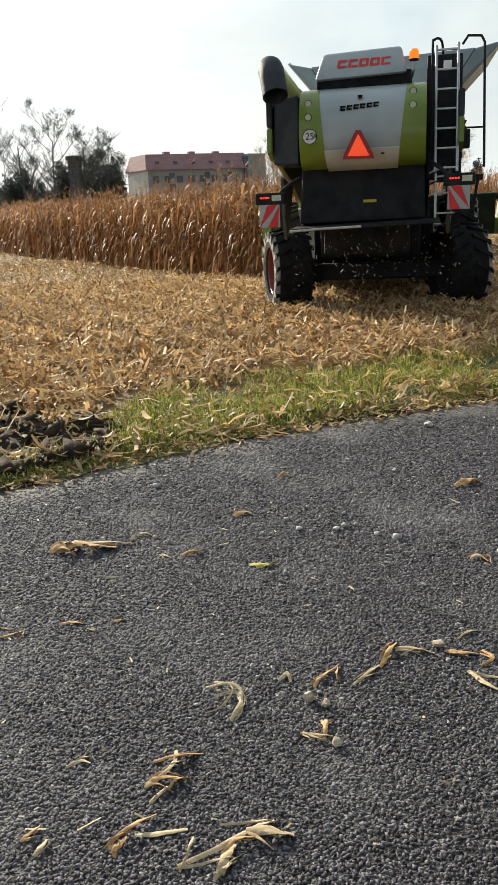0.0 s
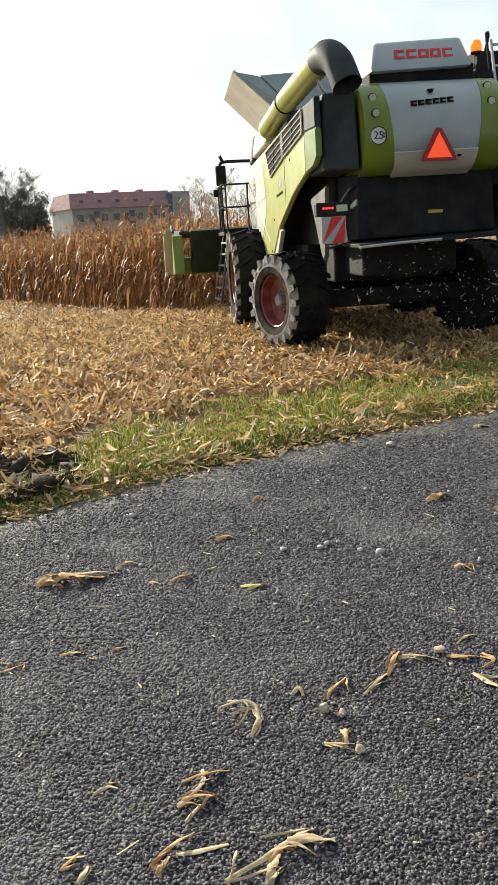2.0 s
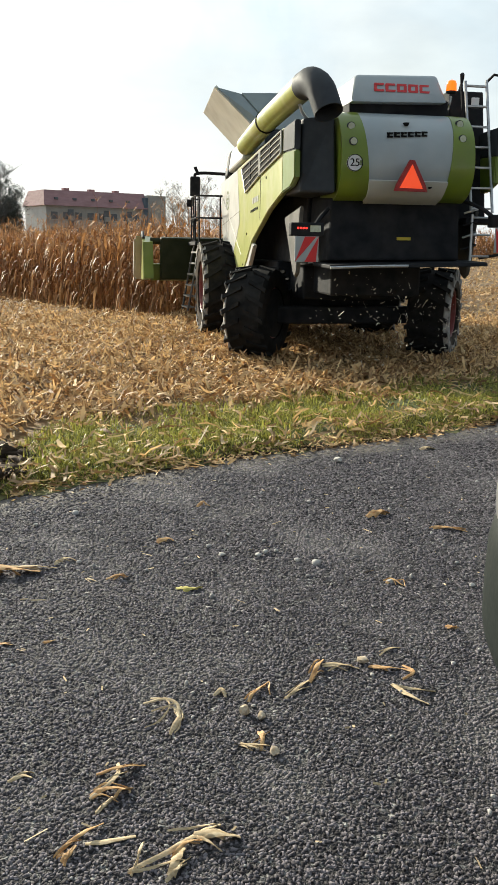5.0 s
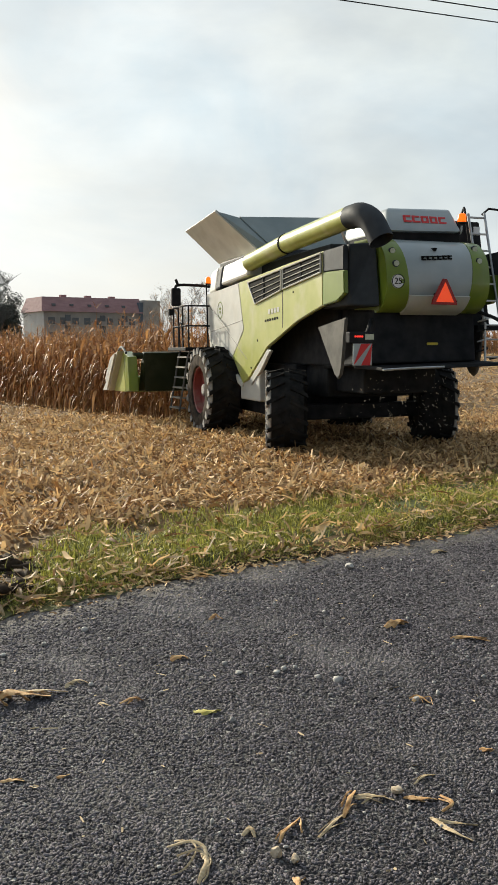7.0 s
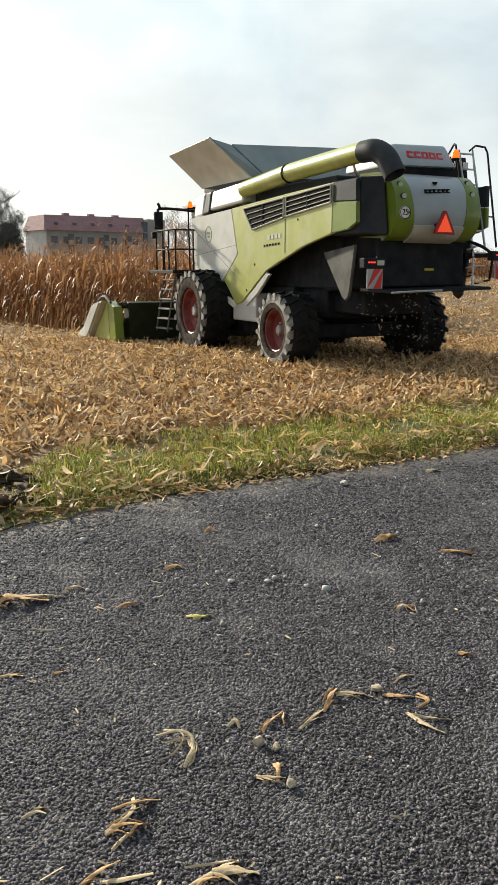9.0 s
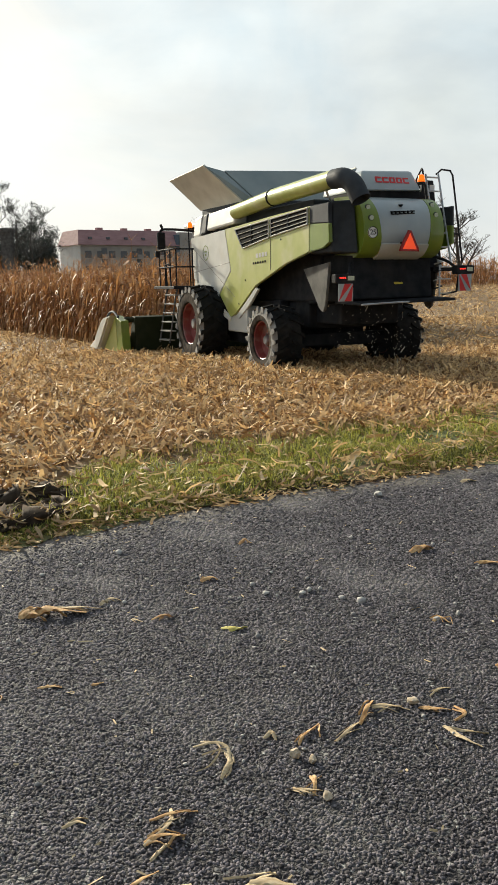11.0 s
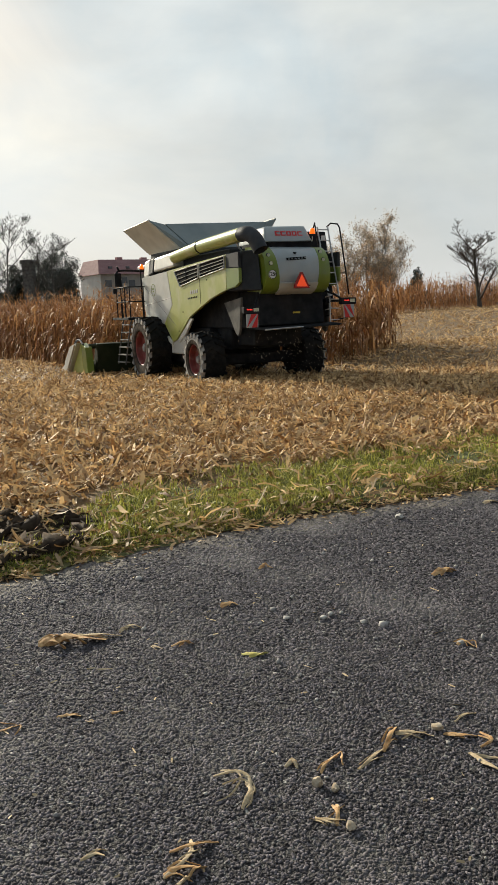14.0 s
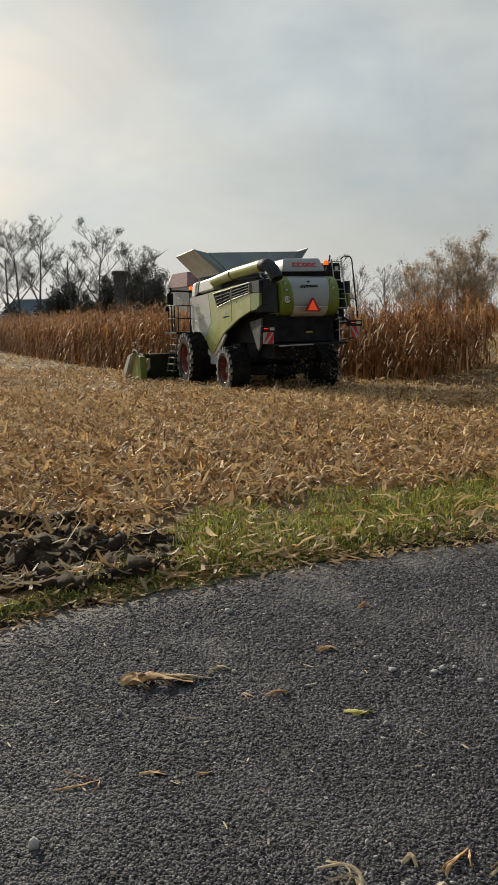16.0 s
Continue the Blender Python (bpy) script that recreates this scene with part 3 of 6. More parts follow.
def make_residue():
    rng = np.random.default_rng(11)
    pts = []
    for y0, y1, x0, x1, n in ((6.0, 10, -5, 7, 24000), (10, 14, -7, 8.5, 27000), (14, 20, -10, 10, 30000), (20, 32, -17, 15, 22000), (32, 72, -10, 32, 24000), (26, 60, -36, -9, 15000)):
        p = np.stack([rng.uniform(x0, x1, n), rng.uniform(y0, y1, n)], -1)
        pts.append(p)
    p = np.concatenate(pts)
    d = p[:, 1] - road_edge(p[:, 0])
    verge = np.clip((d - 1.5) / 1.1 + 0.35 * np.sin(3 * p[:, 0]) * np.sin(1.7 * p[:, 0] + 2), 0.03, 1)
    verge = np.where(p[:, 0] < -1.9, np.clip((d - 0.7) / 1.5, 0.62, 1), verge)
    row = np.sin((0.82 * p[:, 0] + 0.57 * p[:, 1] - 9.75) * 2 * math.pi / 0.72)
    verge = verge * np.where(d > 3, 0.80 + 0.20 * row, 1)
    p = p[(rng.random(len(p)) < verge) & (d > 0.03)]
    n = len(p)
    P = np.stack([p[:, 0], p[:, 1], ground_z(p[:, 0], p[:, 1])], -1)
    far = 1 + np.clip((p[:, 1] - 14) / 30, 0, 1.2)
    P[:, 2] += rng.uniform(0.0, 0.085, n)
    me = ribbons("corn_residue", P, rng.uniform(0, 6.28, n), rng.gamma(3, 0.038, n) * far + 0.03, rng.gamma(3, 0.0066, n) * far + 0.006, rng.uniform(0, 0.045, n), rng.uniform(-0.035, 0.06, n), "residue", rng, 0.6, 3)
    tagged(new("corn_residue", me), "chopped dry corn stalks and husks strewn over the field", "crop residue", kind="stuff")
    # stubble in rows
    nv, dv = np.array([0.82, 0.57]), np.array([-0.57, 0.82])
    q = []
    for k in range(-10, 12):
        s = np.arange(6, 34, 0.19)
        s = s + rng.normal(0, 0.03, len(s))
        a = (9.5 + 0.72 * k) * nv + s[:, None] * dv + rng.normal(0, 0.04, (len(s), 2))
        q.append(a)
    q = np.concatenate(q)
    q = q[(q[:, 1] > road_edge(q[:, 0]) + 2.4) & (rng.random(len(q)) < 0.55)]
    V, Fc = [], []
    for i, (x, y) in enumerate(q):
        h, r, z = rng.uniform(0.07, 0.22), rng.uniform(0.009, 0.014), float(ground_z(x, y))
        lx, ly = rng.normal(0, 0.05, 2)
        for k in range(3):
            a = 2.094 * k
            V.append((x + r * math.cos(a), y + r * math.sin(a), z - 0.02))
        for k in range(3):
            a = 2.094 * k
            V.append((x + lx + r * math.cos(a), y + ly + r * math.sin(a), z + h))
        b = 6 * i
        Fc += [(b, b + 1, b + 4, b + 3), (b + 1, b + 2, b + 5, b + 4), (b + 2, b, b + 3, b + 5)]
    tagged(new("corn_stubble", big_mesh("corn_stubble", V, Fc, "residue")), "short cut corn stubble standing in rows", "stubble", kind="stuff")


def make_verge():
    rng = np.random.default_rng(21)
    # sod under the grass
    xs, us = np.linspace(-3.6, 14, 420), np.linspace(0, 1, 14) ** 1.5
    Xg = np.repeat(xs[:, None], len(us), 1)
    wide = 2.0 + 0.25 * np.sin(2.1 * xs) + 0.15 * np.sin(5.3 * xs + 1)
    wide = np.where(xs < -1.9, 0.34 + 0.08 * np.sin(7 * xs), wide * step(-2.0, -1.3, xs) + 0.34 * (1 - step(-2.0, -1.3, xs)))
    rag = -0.05 + 0.07 * np.sin(6.1 * xs + np.sin(2.3 * xs) * 2) + 0.05 * np.sin(17 * xs) + rng.normal(0, 0.025, len(xs))
    Yg = road_edge(Xg) + rag[:, None] * (1 - us[None]) ** 3 + us[None] * wide[:, None]
    Zg = np.maximum(ground_z(Xg, Yg + 0.001), 0.008) + 0.012 * np.sin(math.pi * np.clip(us * 1.02, 0, 1))[None] - 0.004
    i = np.arange(len(xs) - 1)[:, None] * len(us) + np.arange(len(us) - 1)[None]
    Fg = np.stack([i, i + len(us), i + len(us) + 1, i + 1], -1).reshape(-1, 4)
    tagged(new("verge", big_mesh("verge", np.stack([Xg, Yg, Zg], -1).reshape(-1, 3), Fg, "verge")), "mossy green-brown sod of the roadside verge", "verge", kind="structure")
    n = 125000
    x = rng.uniform(-3.6, 9, n)
    d = rng.beta(1.05, 1.25, n) * 2.5
    y = road_edge(x) - 0.02 + d
    clump = np.sin(4.1 * x + 2 * y) + np.sin(2.7 * y - 3.3 * x + 1) + rng.normal(0, 0.7, n)
    left = (x < -1.9 + 0.3 * (d - 1)) & (d > 0.30)
    keep = (clump > -0.95) & ~left & (rng.random(n) < np.clip(1.5 - 0.55 * d, 0.15, 1))
    x, y, d = x[keep], y[keep], d[keep]
    n = len(x)
    P = np.stack([x, y, np.maximum(ground_z(x, y), 0.0) - 0.002], -1)
    h = rng.gamma(4, 0.0085, n) * (0.55 + 0.6 * step(0.0, 0.9, d)) + 0.015
    w = rng.uniform(0.003, 0.007, n)
    a, b = rng.uniform(0, 6.28, n), rng.normal(0, 0.9, n)
    side = np.stack([np.cos(a), np.sin(a), np.zeros(n)], -1)
    lean = np.stack([-np.sin(a), np.cos(a), np.zeros(n)], -1)
    V = np.empty((n, 3, 2, 3))
    for k, (t, ww) in enumerate(((0, 1), (0.55, 0.8), (1, 0.08))):
        c = P + lean * (b * h * t * t * 1.2)[:, None]
        c[:, 2] += h * t * (1 - 0.25 * np.abs(b) * t)
        V[:, k, 0], V[:, k, 1] = c - side * (w * ww)[:, None], c + side * (w * ww)[:, None]
    base = np.arange(n)[:, None] * 6
    Fc = np.concatenate([base + np.array([[0, 1, 3, 2]]), base + np.array([[2, 3, 5, 4]])])
    tagged(new("verge_grass", big_mesh("verge_grass", V.reshape(-1, 3), Fc, "grass")), "short green grass verge beside the road", "grass", kind="stuff")
    # broad dry leaves blown over the grass
    n = 1300
    x = rng.uniform(-3.4, 8, n)
    y = road_edge(x) + 1.9 * rng.beta(0.9, 1.3, n)
    P = np.stack([x, y, ground_z(x, y) + 0.03], -1)
    me = ribbons("dry_leaves", P, rng.uniform(0, 6.28, n), rng.gamma(2.5, 0.036, n) + 0.03, rng.uniform(0.008, 0.026, n), rng.uniform(0.0, 0.03, n), rng.uniform(-0.03, 0.05, n), "residue", rng, 0.25, 5)
    tagged(new("dry_leaves", me), "pale dry corn leaves lying in the verge", "dry leaves", kind="stuff")
    # long curled leaves over the rutted mud and the foot of the verge
    n = 430
    x = np.where(rng.random(n) < 0.62, rng.normal(-2.55, 0.55, n), rng.uniform(-2.2, 5.5, n))
    off = np.where(x < -1.8, rng.uniform(0.12, 1.9, n), rng.uniform(0.0, 0.5, n))
    y = road_edge(x) + off
    P = np.stack([x, y, np.maximum(ground_z(x, y), 0) + 0.05], -1)
    me = ribbons("curled_leaves", P, rng.normal(0.3, 1.0, n), rng.gamma(3, 0.036, n) + 0.06, rng.uniform(0.010, 0.030, n), rng.uniform(-0.02, 0.02, n), rng.uniform(-0.06, 0.05, n), "leaf_tan", rng, 0.3, 7)
    tagged(new("curled_leaves", me), "long curled tan corn leaves over mud and grass", "dry leaves", kind="stuff")
    # brown litter caught along the edge of the asphalt
    n = 2700
    x = rng.uniform(-3.4, 9, n)
    y = road_edge(x) + rng.normal(0.0, 0.10, n)
    P = np.stack([x, y, np.maximum(ground_z(x, y), 0) + rng.uniform(0.004, 0.02, n)], -1)
    me = ribbons("edge_litter", P, rng.uniform(0, 6.28, n), rng.gamma(2.5, 0.018, n) + 0.015, rng.uniform(0.005, 0.022, n), np.full(n, 0.004), rng.uniform(-0.01, 0.012, n), "residue", rng, 0.2, 2)
    tagged(new("edge_litter", me), "brown leaf litter along the edge of the asphalt", "litter", kind="stuff")
    # crumbs of dark soil at the broken lip of the asphalt
    n = 2600
    x = rng.uniform(-3.2, 7, n)
    y = road_edge(x) + 0.03 * np.sin(5 * x) + rng.normal(-0.01, 0.05, n)
    keep = np.sin(2.3 * x + 0.6) + 0.6 * np.sin(5.1 * x) + rng.normal(0, 0.3, n) > 0.1
    x, y = x[keep], y[keep]
    n = len(x)
    P = np.stack([x, y, np.maximum(ground_z(x, y), 0) + 0.004], -1)
    me = ribbons("soil_crumbs", P, rng.uniform(0, 6.28, n), rng.gamma(2.2, 0.012, n) + 0.012, rng.uniform(0.012, 0.034, n), rng.uniform(0.002, 0.016, n), rng.uniform(0.0, 0.02, n), "mud", rng, 0.3, 3)
    tagged(new("soil_crumbs", me), "dark crumbs of soil at the broken asphalt edge", "soil", kind="stuff")
    # clods of dark mud in the rutted corner
    V, Fc = [], []
    for i in range(3200):
        a, r = rng.uniform(0, 6.28), rng.uniform(0, 1) ** 0.6
        cx, cy = -2.7 + 1.25 * r * math.cos(a), 5.75 + 0.9 * r * math.sin(a)
        if cy < road_edge(cx) + 0.22:
            continue
        cz, sz = float(ground_z(cx, cy)), rng.gamma(2.0, 0.0105) + 0.007
        sc = np.array([sz * rng.uniform(0.9, 2.2), sz * rng.uniform(0.7, 1.2), sz * rng.uniform(0.25, 0.6)])
        cube = np.array([[-1, -1, -1], [1, -1, -1], [1, 1, -1], [-1, 1, -1], [-1, -1, 1], [1, -1, 1], [1, 1, 1], [-1, 1, 1]], float)
        c = cube * sc * (1 + rng.uniform(-0.6, 0.35, (8, 3)))
        turn = np.array(Euler((rng.normal(0, 0.4), rng.normal(0, 0.4), rng.normal(0.5, 0.5))).to_matrix())
        b = len(V)
        V.extend((c @ turn.T + [cx, cy, cz + 0.006]).tolist())
        Fc += [[b + q for q in f] for f in ((3, 2, 1, 0), (4, 5, 6, 7), (0, 1, 5, 4), (1, 2, 6, 5), (2, 3, 7, 6), (3, 0, 4, 7))]
    tagged(new("mud_clods", big_mesh("mud_clods", V, Fc, "mud")), "dark clods of rutted mud beside the road", "mud", kind="stuff")


make_residue()
make_verge()

# ---- standing corn ----
NV, DV = np.array([0.82, 0.57]), np.array([-0.57, 0.82])     # across and along the rows
CUT_N, CUT_S = 14.2, 28.4                                    # the swath that the header takes


def corn_plant(rng):
    """One dry maize plant: stalk, arching leaves, hanging ear and tassel."""
    V, Fc = [], []
    h = rng.uniform(2.05, 2.55)
    lean = rng.normal(0, 0.05, 2)

    def at(z):
        return np.array([lean[0] * z * z * 0.4, lean[1] * z * z * 0.4, z])
    for z, r in ((-0.1, 0.014), (h * 0.55, 0.011), (h, 0.004)):
        for k in range(3):
            V.append(at(z) + [r * math.cos(2.094 * k), r * math.sin(2.094 * k), 0])
    for b in (0, 3):
        for k in range(3):
            Fc.append((b + k, b + (k + 1) % 3, b + 3 + (k + 1) % 3, b + 3 + k))

    def leaf(root, a, ln, w, up, droop):
        b = len(V)
        out, side = np.array([math.cos(a), math.sin(a), 0]), np.array([-math.sin(a), math.cos(a), 0])
        tw = rng.normal(0, 0.5)
        for k, (t, ww) in enumerate(((0, 0.5), (0.25, 1.0), (0.6, 0.85), (1, 0.12))):
            c = root + out * ln * (t - 0.25 * t * t * droop) + np.array([0, 0, ln * (up * t - droop * t * t)])
            s = side * math.cos(tw * t) + np.array([0, 0, 1]) * math.sin(tw * t)
            V.append(c - s * w * ww)
            V.append(c + s * w * ww)
        for k in range(3):
            Fc.append((b + 2 * k, b + 2 * k + 1, b + 2 * k + 3, b + 2 * k + 2))
    a = rng.uniform(0, 6.28)
    for k in range(11):
        z = h * (0.16 + 0.072 * k) + rng.normal(0, 0.03)
        a += 3.14 + rng.normal(0, 0.5)
        leaf(at(z), a, rng.uniform(0.32, 0.62), rng.uniform(0.022, 0.042), rng.uniform(0.2, 0.9), rng.uniform(0.9, 1.9))
    for k in range(2):
        leaf(at(h * rng.uniform(0.42, 0.52)), rng.uniform(0, 6.28), 0.26, 0.035, 0.25, rng.uniform(0.8, 1.4))
    for k in range(5):
        leaf(at(h), rng.uniform(0, 6.28), rng.uniform(0.14, 0.26), 0.006, rng.uniform(0.7, 1.5), rng.uniform(0.3, 0.8))
    return np.array(V), np.array(Fc)


_rng = np.random.default_rng(33)
PLANTS = [corn_plant(_rng) for _ in range(14)]


def corn_stand(name, pts, rng, scale=1.0):
    Vs, Fs, b = [], [], 0
    zs = ground_z(pts[:, 0], pts[:, 1])
    for (x, y), z in zip(pts, zs):
        V, Fc = PLANTS[rng.integers(len(PLANTS))]
        a, s = rng.uniform(0, 6.28), scale * rng.normal(1.0, 0.06)
        c, n = math.cos(a), math.sin(a)
        Vs.append(np.stack([(V[:, 0] * c - V[:, 1] * n) * s + x, (V[:, 0] * n + V[:, 1] * c) * s + y, V[:, 2] * s + z], -1))
        Fs.append(Fc + b)
        b += len(V)
    return big_mesh(name, np.concatenate(Vs), np.concatenate(Fs), "corn")


def front_s(n):
    return 16.9 + (n - 9.81) * 0.36 + 0.7 * max(0.0, (n - 16.2) / 2.9)


def header_front(t):
    """How far along the rows the header's nose has come."""
    T = np.array(COMB)
    x, y, h = (np.interp(t, T[:, 0], T[:, k]) for k in (1, 2, 3))
    h = math.radians(h)
    return float(np.dot((x - 9.2 * math.sin(h), y + 9.2 * math.cos(h)), DV))


CORN_STRIPS = []


def make_corn():
    rng = np.random.default_rng(44)
    stand, swath = [], []
    for k in range(14):
        n = 9.75 + 0.72 * k
        s = np.arange(front_s(n), 80, 0.13 if k < 3 or k > 8 else 0.16)
        s = s + rng.normal(0, 0.03, len(s))
        # behind the outer rows of the long side only the tops show
        if 4 <= k <= 8:
            s = s[(s < 34) | (rng.random(len(s)) < 0.5)]
        p = n * NV + s[:, None] * DV + rng.normal(0, 0.045, (len(s), 2))
        cut = (n < CUT_N) & (s < CUT_S)
        stand.append(p[~cut])
        swath.append(np.column_stack([p[cut], s[cut]]))
    tagged(new("standing_corn", corn_stand("standing_corn", np.concatenate(stand), rng)), "tall dry brown corn standing in rows", "corn", kind="stuff")
    swath = np.concatenate(swath)
    width = 0.75
    for i, s0 in enumerate(np.arange(16.8, CUT_S, width)):
        q = swath[(swath[:, 2] >= s0) & (swath[:, 2] < s0 + width)][:, :2]
        if len(q) < 4:
            continue
        ob = new("corn_strip", corn_stand("corn_strip", q, rng))
        CORN_STRIPS.append((s0, tagged(ob, "strip of dry corn that the header takes in", "corn", "corn being harvested", "stuff")))
    # far corn beyond the lone tree
    far = []
    for k in range(7):
        u = np.linspace(0, 1, 210)
        x, y = 8.5 + 72 * u, 69 + 42 * u + 0.9 * k
        far.append(np.stack([x + rng.normal(0, 0.1, len(u)), y + rng.normal(0, 0.2, len(u))], -1))
    tagged(new("far_corn", corn_stand("far_corn", np.concatenate(far), rng, 1.16)), "distant edge of a brown corn field", "corn", kind="stuff")


make_corn()


# ---- combine harvester ----
def wheel_part(name, parent, r, w, rim_r, lugs, outer, dark_to):
    """A tractor tyre with chevron lugs on a dished rim; outer is the side (-1 or 1) that faces out."""
    h = w / 2
    hub = new(name)
    hub.parent = parent
    tr = r * 0.93
    smooth(part("tyre", lathe([(-h * 0.86, rim_r), (-h * 0.98, rim_r + 0.05), (-h, (rim_r + tr) / 2), (-h * 0.93, tr - 0.05), (-h * 0.8, tr), (h * 0.8, tr), (h * 0.93, tr - 0.05), (h, (rim_r + tr) / 2), (h * 0.98, rim_r + 0.05), (h * 0.86, rim_r)], 48, cap=False), "rubber", hub, "black rubber tyre"))
    bm = bmesh.new()
    for k in range(lugs):
        for sd in (-1, 1):
            a0 = 2 * math.pi * (k + (0.5 if sd > 0 else 0)) / lugs
            pts = []
            for rr in (tr - 0.02, r):
                for u, da in ((0.04, 0.00), (h * 1.02, 0.20), (h * 1.02, 0.20 + 0.10), (0.04, 0.085)):
                    q = rr - (0.03 if u > h and rr == r else 0)
                    pts.append((sd * u, q * math.cos(a0 + da), q * math.sin(a0 + da)))
            hexa(pts, 0, bm)
    part("tread_lug", bm, "rubber", hub, "deep chevron tread")
    # dark inner sidewall ends here, the pale mud ring begins
    mid = rim_r + (tr - rim_r) * dark_to
    prof = [(h * 0.99, rim_r + 0.012), (h + 0.006, rim_r + 0.05), (h + 0.012, (rim_r + tr) / 2), (h * 0.96 + 0.008, tr - 0.05), (h * 0.84, tr + 0.004)]
    at = lambda q: float(np.interp(q, [p[1] for p in prof], [p[0] for p in prof]))
    inner = [(outer * h * 0.7, rim_r)] + [(outer * u, q) for u, q in prof if q < mid] + [(outer * at(mid), mid)]
    smooth(part("sidewall", lathe(inner, 48, cap=False), "sidewall_dark", hub, "brown rubber sidewall, dark zone widened on front wheels for shade"))
    ring = [(outer * (at(mid) + 0.003), mid)] + [(outer * (u + 0.003), q) for u, q in prof if q > mid] + [(outer * h * 0.7, tr - 0.02)]
    smooth(part("mud_ring", lathe(ring, 48, cap=False), "sidewall", hub, "pale caked mud round the sidewall"))
    # dried mud on the ends of the lugs
    rng = np.random.default_rng(lugs)
    for k in range(lugs):
        a0 = 2 * math.pi * (k + (0.5 if outer > 0 else 0)) / lugs + 0.20
        pts = []
        for u in (h * 0.97, h * 1.02 + 0.012):
            for q, da in ((tr - 0.10, -0.07), (tr - 0.09, 0.15), (r - 0.03 + rng.uniform(-0.02, 0.01), 0.085 + rng.uniform(0, 0.03)), (r - 0.03 + rng.uniform(-0.02, 0.01), rng.uniform(-0.01, 0.02))):
                pts.append((outer * u, q * math.cos(a0 + da), q * math.sin(a0 + da)))
        part("lug_mud", hexa(pts, 0), "sidewall", hub, "pale dried mud on the lug end")
    o = outer
    smooth(part("rim", lathe([(-o * h * 0.8, rim_r * 0.98), (o * h * 0.84, rim_r * 1.0), (o * h * 0.9, rim_r * 0.98), (o * h * 0.86, rim_r * 0.93), (o * h * 0.45, rim_r * 0.86), (o * h * 0.3, rim_r * 0.5), (o * h * 0.42, rim_r * 0.44), (o * h * 0.42, 0.02)], 40), "rim", hub, "dusty dark red steel rim"))
    smooth(part("brake_drum", lathe([(-o * h * 0.30, rim_r * 0.90), (-o * h * 0.84, rim_r * 0.95), (-o * h * 0.88, rim_r * 0.80), (-o * h * 0.94, 0.02)], 28), "black", hub, "black inner drum"))
    bm = lathe([(o * h * 0.40, rim_r * 0.26), (o * h * 0.66, rim_r * 0.24), (o * h * 0.72, rim_r * 0.18), (o * h * 0.72, 0.01)], 16)
    for k in range(10):
        a = 2 * math.pi * k / 10
        tube([(o * h * 0.40, rim_r * 0.36 * math.cos(a), rim_r * 0.36 * math.sin(a)), (o * h * 0.5, rim_r * 0.36 * math.cos(a), rim_r * 0.36 * math.sin(a))], 0.014, 6, bm)
    part("hub_cap", bm, "sidewall", hub, "dusty hub with wheel bolts")
    return hub


def hood_x(u, z):
    """Where the green wings meet the grey centre, u = -1 or 1."""
    t = (z - 2.13) / 0.93
    return u * (0.45 + 0.10 * t)


